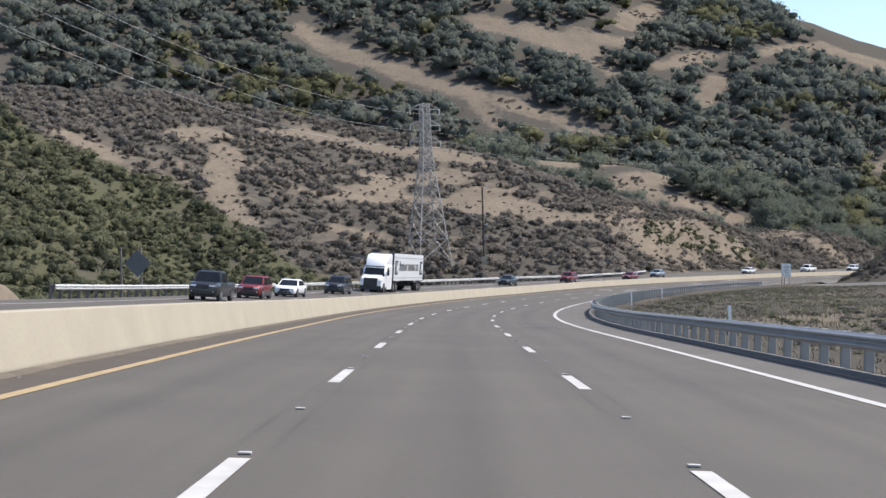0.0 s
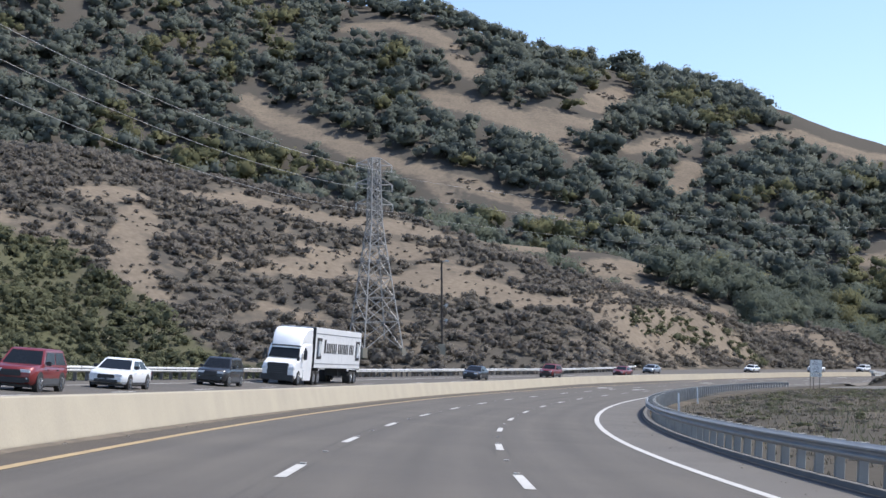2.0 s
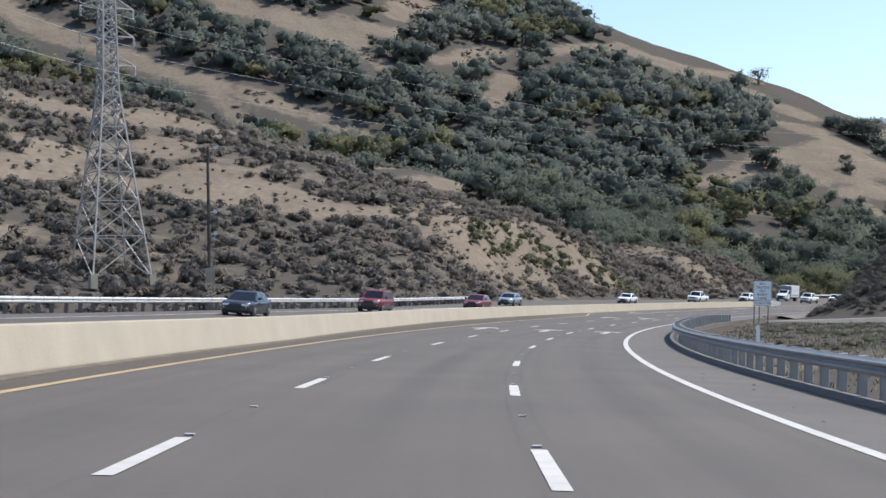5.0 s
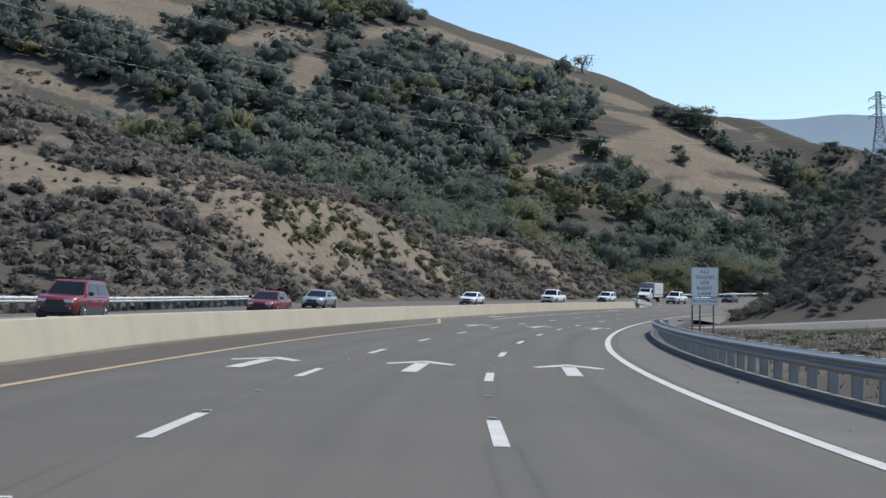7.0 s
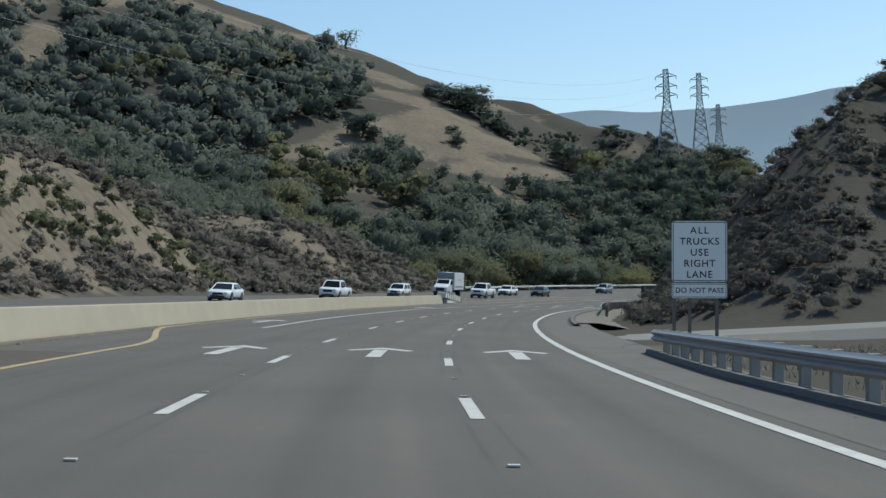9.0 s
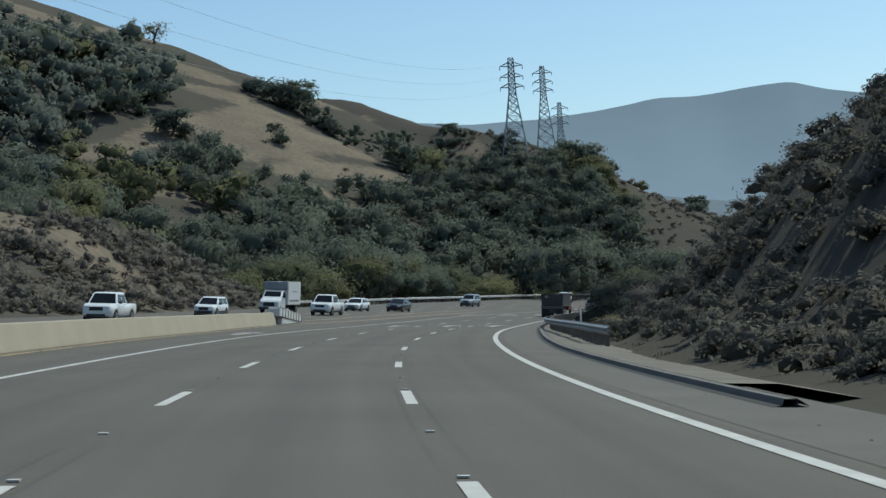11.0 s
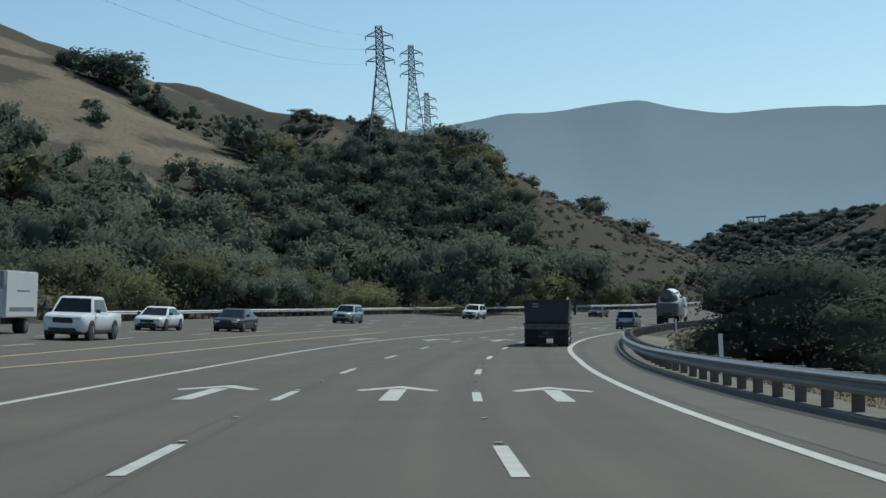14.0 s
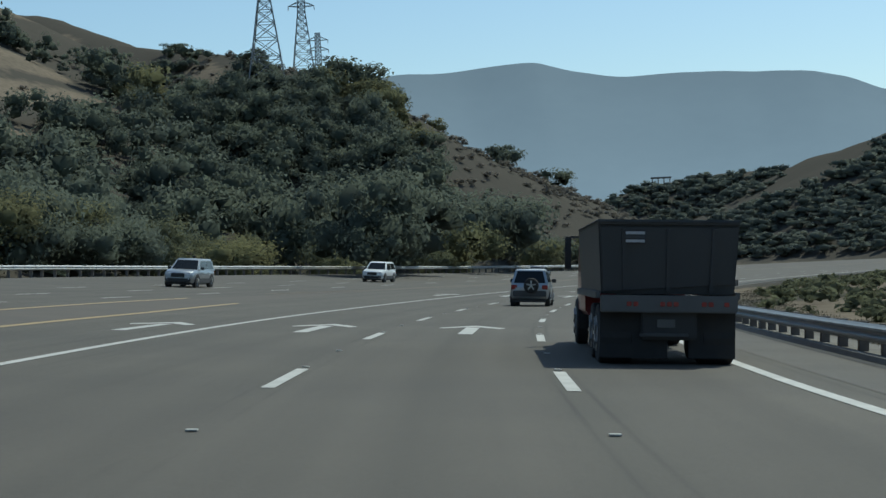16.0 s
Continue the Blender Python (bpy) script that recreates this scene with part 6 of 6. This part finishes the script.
# oncoming traffic, nearest the hill first
for s, l, col, kind, label in (
        (112, 17.2, "black_car", PICKUP, "black pickup truck with bright headlights in the oncoming lanes"),
        (126, 17.2, "red_car", SUV, "dark red crossover in the oncoming lanes"),
        (139, 17.2, "white_car", SEDAN, "white sedan in the outer oncoming lane"),
        (158.5, 17.3, "black_car", SUV, "black off-road car in the oncoming lanes"),
        (240, 17.2, "black_car", SEDAN, "black sedan in the oncoming outer lane"),
        (272, 17.2, "red_car", SUV, "dark maroon crossover beside the outer guard rail"),
        (306.5, 17.2, "red_car", SEDAN, "red sedan in the oncoming lanes"),
        (334, 21.0, "silver_car", SEDAN, "silver sedan passing the brushy hill"),
        (389, 21.0, "white_car", SEDAN, "white sedan passing the end of the brushy hill"),
        (425, 21.0, "white_car", PICKUP, "white pickup truck beyond the median barrier"),
        (500, 21.0, "white_car", SEDAN, "white muscle sedan in the oncoming lanes"),
        (505, 17.6, "black_car", SEDAN, "black sedan in the oncoming inner lane"),
        (551, 21.7, "silver_car", SUV, "silver crossover near the outer guard rail"),
        (455, 22.3, "white_car", SUV, "white crossover behind the median barrier"),
        (475, 17.3, "white_car", PICKUP, "white pickup truck with lit headlamps beside the crash cushion"),
        (592, 20.0, "white_car", SUV, "white crossover far along the curve"),
        (628, 13.9, "black_car", SEDAN, "dark sedan far along the curve"),
        (700, 14.5, "white_car", SUV, "white car at the far end of the curve")):
    car("oncoming_car", label, "car" if kind is not PICKUP else "pickup truck", on_road(s, l, 0, 180), col, clad=kind is SUV, group="oncoming traffic", **kind)


def lorry_wheels(t, ys, x, r, dual):
    for y in ys:
        for sx in (-1, 1):
            wheel(t, sx * x, y, r, 0.28, "rim", dual)


# ---- articulated lorry
def semi(at):
    t = thing("articulated_lorry", "white articulated lorry with a long box trailer and black lettering", "lorry", "oncoming traffic", at=at)
    W = M["white_car"]
    # tractor: y forward, nose at 0
    nose = [section(0.0, 0.95, 0.55, 1.25), section(-0.12, 1.08, 0.42, 1.42), section(-0.6, 1.16, 0.4, 1.55), section(-1.6, 1.20, 0.4, 1.82)]
    part("bonnet", loft(nose), W, t, smooth_shade=True)
    part("cab", loft([section(-1.55, 1.18, 0.45, 1.92), section(-1.9, 1.22, 0.45, 2.45), section(-2.5, 1.24, 0.45, 2.85), section(-4.6, 1.25, 0.45, 2.9)]), W, t, smooth_shade=True)
    part("roof_fairing", loft([section(-1.85, 0.98, 2.4, 2.62), section(-2.35, 1.08, 2.5, 3.35), section(-3.1, 1.16, 2.6, 3.85), section(-4.6, 1.2, 2.6, 4.0)]), W, t, smooth_shade=True)
    part("windscreen", slab([(-1.06, -1.47, 1.84), (1.06, -1.47, 1.84), (0.98, -1.95, 2.56), (-0.98, -1.95, 2.56)], (0, 1, 0.6), 0.05), M["glass"], t)
    boxpart("visor", t, -1.02, 1.02, -2.1, -1.82, 2.60, 2.70, "trim", "dark sun visor with marker lamps", 0.03)
    for sx in (-1, 1):
        part("side_window", slab([(sx * 1.245, -2.0, 1.9), (sx * 1.245, -2.75, 1.9), (sx * 1.245, -2.75, 2.55), (sx * 1.235, -2.3, 2.55)], (sx, 0, 0), 0.012), M["glass"], t)
        boxpart("mirror", t, *sorted((sx * 1.3, sx * 1.52)), -1.95, -1.75, 1.75, 2.4, "trim", bev=0.03)
        boxpart("hood_mirror", t, *sorted((sx * 1.1, sx * 1.3)), -0.75, -0.6, 1.65, 1.95, "trim", bev=0.02)
        boxpart("headlight", t, *sorted((sx * 0.66, sx * 1.1)), -0.3, 0.02, 0.98, 1.24, "lamp", "clear headlight", 0.04)
        boxpart("step_tank", t, *sorted((sx * 0.95, sx * 1.22)), -4.3, -2.3, 0.35, 0.95, "chrome", "polished fuel tank and steps", 0.08)
        boxpart("side_skirt", t, *sorted((sx * 1.16, sx * 1.24)), -4.5, -2.2, 0.32, 1.1, "white_car", bev=0.02)
    boxpart("grille", t, -0.74, 0.74, -0.2, 0.05, 0.6, 1.46, "trim", "dark grille with bars", 0.05)
    for i in range(5):
        boxpart("grille_bar", t, -0.66, 0.66, 0.04, 0.07, 0.78 + 0.13 * i, 0.81 + 0.13 * i, "grey_trim")
    boxpart("front_bumper", t, -1.12, 1.12, -0.3, 0.06, 0.28, 0.68, "trim", bev=0.05)
    boxpart("chassis", t, -0.45, 0.45, -7.4, -1.0, 0.6, 1.0, "trim")
    lorry_wheels(t, (-1.15,), 1.2, 0.5, False)
    lorry_wheels(t, (-5.5, -6.8), 1.25, 0.5, True)
    # trailer
    y0, y1 = -5.1, -21.2
    tr = boxpart("trailer_body", t, -1.29, 1.29, y1, y0, 1.22, 4.08, "trailer_white", "white ribbed box trailer", 0.03)
    boxpart("front_wall", t, -1.285, 1.285, y0 + 0.001, y0 + 0.03, 1.25, 4.05, "trim", "dark front wall of the trailer")
    for sx in (-1, 1):
        boxpart("top_rail", t, *sorted((sx * 1.288, sx * 1.305)), y1 + 0.05, y0 - 0.05, 3.62, 3.68, "rail_grey")
        boxpart("bottom_rail", t, *sorted((sx * 1.288, sx * 1.305)), y1 + 0.05, y0 - 0.05, 1.5, 1.56, "rail_grey")
        for i in range(1, 14):
            y = y0 - i * 1.15
            boxpart("rib", t, *sorted((sx * 1.289, sx * 1.297)), y - 0.02, y + 0.02, 1.56, 3.62, "trailer_white")
        for yy in (y0 - 1.3, y1 + 1.2):
            boxpart("emblem", t, *sorted((sx * 1.296, sx * 1.306)), yy - 0.75, yy + 0.75, 1.85, 3.35, "sign_black", "black upright emblem block")
            for a, b in (((0.28, 2.05), (0.28, 3.15)), ((-0.02, 2.3), (-0.02, 2.9)), ((-0.32, 2.1), (-0.32, 3.1))):
                bm = bmesh.new()
                bar(bm, (sx * 1.31, yy + a[0], a[1]), (sx * 1.31, yy + b[0], b[1]), 0.17)
                part("emblem_stroke", bm, M["sign_white"], t)
        # the operator's name: bars of its size
        yy = y0 - 2.9
        for w in (0.75, 0.55, 0.5, 0.55, 0.5, 0.6, 0.5, 0.0, 0.55, 0.55, 0.5, 0.3, 0.5, 0.5, 0.5, 0.0, 0.55, 0.55, 0.5):
            if w:
                tall = 0.98 if w in (0.75,) else 0.74
                boxpart("lettering_bar", t, *sorted((sx * 1.297, sx * 1.303)), yy - w * 0.74, yy, 2.28, 2.28 + tall, "sign_black")
            yy -= w + 0.06 if w else 0.32
    boxpart("rear_frame", t, -1.3, 1.3, y1 - 0.04, y1 + 0.02, 1.15, 4.1, "rail_grey")
    boxpart("landing_gear", t, -0.9, 0.9, -8.4, -8.2, 0.3, 1.22, "grey_trim")
    boxpart("bogie", t, -0.5, 0.5, y1 + 1.0, y1 + 4.4, 0.6, 1.22, "trim")
    lorry_wheels(t, (y1 + 1.5, y1 + 2.8), 1.26, 0.5, True)
    for sx in (-1, 1):
        boxpart("mudflap", t, *sorted((sx * 0.6, sx * 1.25)), y1 + 0.75, y1 + 0.78, 0.2, 1.1, "trim")
    return t


M["trailer_white"] = material("trailer_white_panel", (0.70, 0.71, 0.71), 0.4, other=(0.60, 0.61, 0.61), scale=2.5, amount=0.4, fine=0.05)
M["rail_grey"] = material("trailer_rail_grey", (0.32, 0.33, 0.35), 0.45, 0.4, other=(0.24, 0.25, 0.27), scale=1.0)
semi(on_road(172, 17.2, 0, 180))

# ---- tipper in the truck lane
M["tipper_black"] = material("black_tipper_body", (0.036, 0.040, 0.045), 0.5, other=(0.05, 0.053, 0.057), scale=0.8, amount=0.4, fine=0.15)
M["tarp"] = material("grey_roll_tarp", (0.085, 0.09, 0.095), 0.7, other=(0.06, 0.064, 0.068), scale=0.5)
M["grey_band"] = material("worn_grey_steel", (0.15, 0.15, 0.15), 0.6, 0.4, other=(0.10, 0.10, 0.10), scale=0.4, amount=0.4)


def tipper(at):
    """Tipper lorry seen from behind; the origin under its tailgate."""
    t = thing("tipper_lorry", "black tipper lorry with a rolled tarp and red lamps", "lorry", at=at)
    bm = bmesh.new()
    lo = [(-1.20, 0, 1.24), (1.20, 0, 1.24), (1.20, 5.6, 1.24), (-1.20, 5.6, 1.24)]
    hi = [(-1.27, -0.12, 2.46), (1.27, -0.12, 2.46), (1.27, 5.6, 2.48), (-1.27, 5.6, 2.48)]
    a, b = [bm.verts.new(p) for p in lo], [bm.verts.new(p) for p in hi]
    for k in range(4):
        bm.faces.new([a[k], a[(k + 1) % 4], b[(k + 1) % 4], b[k]])
    bm.faces.new(b)
    bm.faces.new(a[::-1])
    part("tipping_body", bm, M["tipper_black"], t)
    part("tailgate", slab([(-1.17, -0.02, 1.28), (1.17, -0.02, 1.42), (1.23, -0.13, 2.4), (-1.23, -0.13, 2.4)], (0, -1, 0.05), 0.05), M["tipper_black"], t)
    for x in (-0.78, 0.0, 0.78):
        bm = bmesh.new()
        bar(bm, (x, -0.075, 1.30), (x * 1.04, -0.185, 2.38), 0.07)
        part("tailgate_rib", bm, M["tipper_black"], t)
    bm = bmesh.new()
    box(bm, -1.31, 1.31, -0.22, 5.7, 2.46, 2.54)
    bmesh.ops.bevel(bm, geom=bm.edges, offset=0.04, segments=2, affect="EDGES")
    part("tarp", bm, M["tarp"], t, "dark grey tarp stretched over the load")
    for k, m in enumerate(("rail_trim", "grey_trim", "rail_trim")):
        boxpart("label_bar", t, -0.78, -0.44, -0.225, -0.205, 2.14 + 0.07 * k, 2.19 + 0.07 * k, m, "pale bars of a label on the tailgate")
    boxpart("lamp_beam", t, -1.22, 1.22, -0.30, -0.08, 0.92, 1.22, "grey_band", "worn grey lamp beam", 0.02)
    for x in (-0.72, -0.6, -0.12, 0.0, 0.12, 0.62, 0.74, 1.02):
        boxpart("marker_lamp", t, x - 0.045, x + 0.045, -0.32, -0.29, 1.03, 1.11, "tail", "small red lamp", 0.01)
    for sx in (-1, 1):
        boxpart("mudflap", t, *((-1.22, 0.0) if sx < 0 else (0.38, 1.22)), -0.05, -0.02, 0.12, 1.0, "tyre", "black rubber mudflap")
        boxpart("side_mirror", t, *sorted((sx * 1.38, sx * 1.52)), 6.6, 6.75, 1.7, 2.4, "trim", bev=0.02)
        bm = bmesh.new()
        bar(bm, (sx * 1.2, 6.7, 2.4), (sx * 1.4, 6.7, 2.4), 0.04)
        part("mirror_arm", bm, M["trim"], t)
        boxpart("side_rail", t, *sorted((sx * 1.22, sx * 1.30)), -0.05, 5.6, 1.16, 1.28, "grey_band")
    boxpart("rear_axle", t, -0.66, -0.04, 0.1, 0.6, 0.24, 0.98, "trim", "dark axle and spring hanger", 0.03)
    boxpart("hitch", t, -0.48, 0.52, -0.16, 0.3, 0.44, 1.0, "trim", "dark tow hitch", 0.03)
    boxpart("step_bar", t, -0.52, 0.36, -0.22, -0.16, 0.50, 0.56, "grey_trim", "worn step bar", 0.01)
    boxpart("number_plate", t, -0.2, 0.12, -0.185, -0.165, 0.66, 0.80, "grey_band", "dusty blank plate")
    boxpart("chassis", t, -0.42, 0.42, 0.2, 7.6, 0.62, 1.2, "trim")
    part("cab", loft([section(5.75, 1.12, 0.7, 2.4), section(6.4, 1.18, 0.7, 2.45), section(7.3, 1.18, 0.7, 2.3), section(7.5, 1.1, 0.7, 1.9), section(8.9, 1.0, 0.7, 1.7)]), M["red_car"], t, "dark red cab")
    boxpart("exhaust_stack", t, 0.98, 1.10, 5.62, 5.74, 1.2, 2.75, "chrome", "upright exhaust pipe", 0.02)
    lorry_wheels(t, (0.75, 2.05), 1.22, 0.52, True)
    lorry_wheels(t, (7.6,), 1.2, 0.52, False)
    for sx in (-1, 1):
        bm = bmesh.new()
        disc(bm, sx * 0.62, sx * 1.22, -0.55 + 0.95, 0.47, 0.47, 18, 0.03)
        part("trailing_wheel", bm, M["tyre"], t)
    return t


tipper(on_road(479.4, -3.48) @ Matrix.Diagonal((0.835, 1, 0.86, 1)))

# ---- box van in the oncoming lanes
def box_van(at):
    t = thing("box_van", "white box van with a dark bonnet grille in the oncoming lanes", "van", "oncoming traffic", at=at)
    part("cab", loft([section(3.4, 0.86, 0.5, 1.1), section(3.2, 0.97, 0.42, 1.28), section(2.5, 1.0, 0.42, 1.42), section(2.3, 0.99, 0.42, 1.6), section(1.7, 0.96, 0.42, 2.16), section(0.9, 0.97, 0.42, 2.24)]), M["white_car"], t)
    part("windscreen", slab([(-0.85, 2.34, 1.5), (0.85, 2.34, 1.5), (0.76, 1.80, 2.08), (-0.76, 1.80, 2.08)], (0, 1, 0.8), 0.04), M["glass"], t)
    boxpart("box_body", t, -1.2, 1.2, -3.6, 0.9, 0.8, 3.05, "trailer_white", bev=0.05)
    boxpart("luton_front", t, -1.15, 1.15, 0.9, 1.25, 2.28, 3.02, "rail_grey", "grey front of the box", 0.04)
    for sx in (-1, 1):
        part("side_window", slab([(sx * 0.985, 2.1, 1.5), (sx * 0.985, 1.2, 1.5), (sx * 0.97, 1.2, 2.05), (sx * 0.97, 1.75, 2.05)], (sx, 0, 0), 0.02), M["glass"], t)
        boxpart("headlight", t, *sorted((sx * 0.6, sx * 0.88)), 3.2, 3.43, 0.86, 1.08, "lamp", "clear headlight", 0.03)
        boxpart("mirror", t, *sorted((sx * 1.05, sx * 1.28)), 2.0, 2.15, 1.5, 1.85, "trim", bev=0.02)
        boxpart("graphic_bar", t, *sorted((sx * 1.199, sx * 1.206)), -2.4, -0.6, 2.05, 2.13, "rail_grey")
        boxpart("graphic_bar", t, *sorted((sx * 1.199, sx * 1.206)), -3.1, 0.4, 1.1, 1.3, "rail_grey")
    boxpart("grille", t, -0.55, 0.55, 3.3, 3.45, 0.66, 1.06, "trim", bev=0.02)
    boxpart("front_bumper", t, -0.98, 0.98, 3.2, 3.5, 0.36, 0.62, "grey_trim", bev=0.04)
    boxpart("chassis", t, -0.5, 0.5, -3.6, 1.5, 0.45, 0.85, "trim")
    lorry_wheels(t, (2.6,), 0.99, 0.38, False)
    lorry_wheels(t, (-2.3,), 1.12, 0.38, True)
    return t


box_van(on_road(479, 23.2, 0, 180))


# ---- concrete mixer ahead in the right-hand lane
def mixer(at):
    t = thing("mixer_lorry", "concrete mixer lorry with a pale drum far along the road", "lorry", at=at)
    bm = bmesh.new()
    bmesh.ops.create_uvsphere(bm, u_segments=20, v_segments=12, radius=1.0, matrix=Matrix.LocRotScale((0, 2.6, 2.6), Euler((radians(12), 0, 0)), (1.22, 2.6, 1.22)))
    part("drum", bm, M["white_car"], t, "pale drum", True)
    bm = bmesh.new()
    bmesh.ops.create_cone(bm, cap_ends=True, segments=16, radius1=1.0, radius2=0.55, depth=1.6, matrix=Matrix.Translation((0, 0.5, 3.0)) @ Euler((radians(70), 0, 0)).to_matrix().to_4x4())
    part("drum_mouth", bm, M["grey_band"], t)
    boxpart("chassis", t, -0.5, 0.5, 0.0, 8.2, 0.7, 1.3, "trim")
    boxpart("rear_platform", t, -1.15, 1.15, 0.0, 1.2, 0.95, 2.3, "grey_band", bev=0.04)
    part("cab", loft([section(5.6, 1.15, 0.7, 2.9), section(6.4, 1.18, 0.7, 2.95), section(7.2, 1.18, 0.7, 2.5), section(8.4, 1.05, 0.7, 1.8)]), M["white_car"], t)
    lorry_wheels(t, (1.2, 2.5), 1.22, 0.52, True)
    lorry_wheels(t, (7.2,), 1.2, 0.52, False)
    return t


mixer(on_road(585, -3.3))
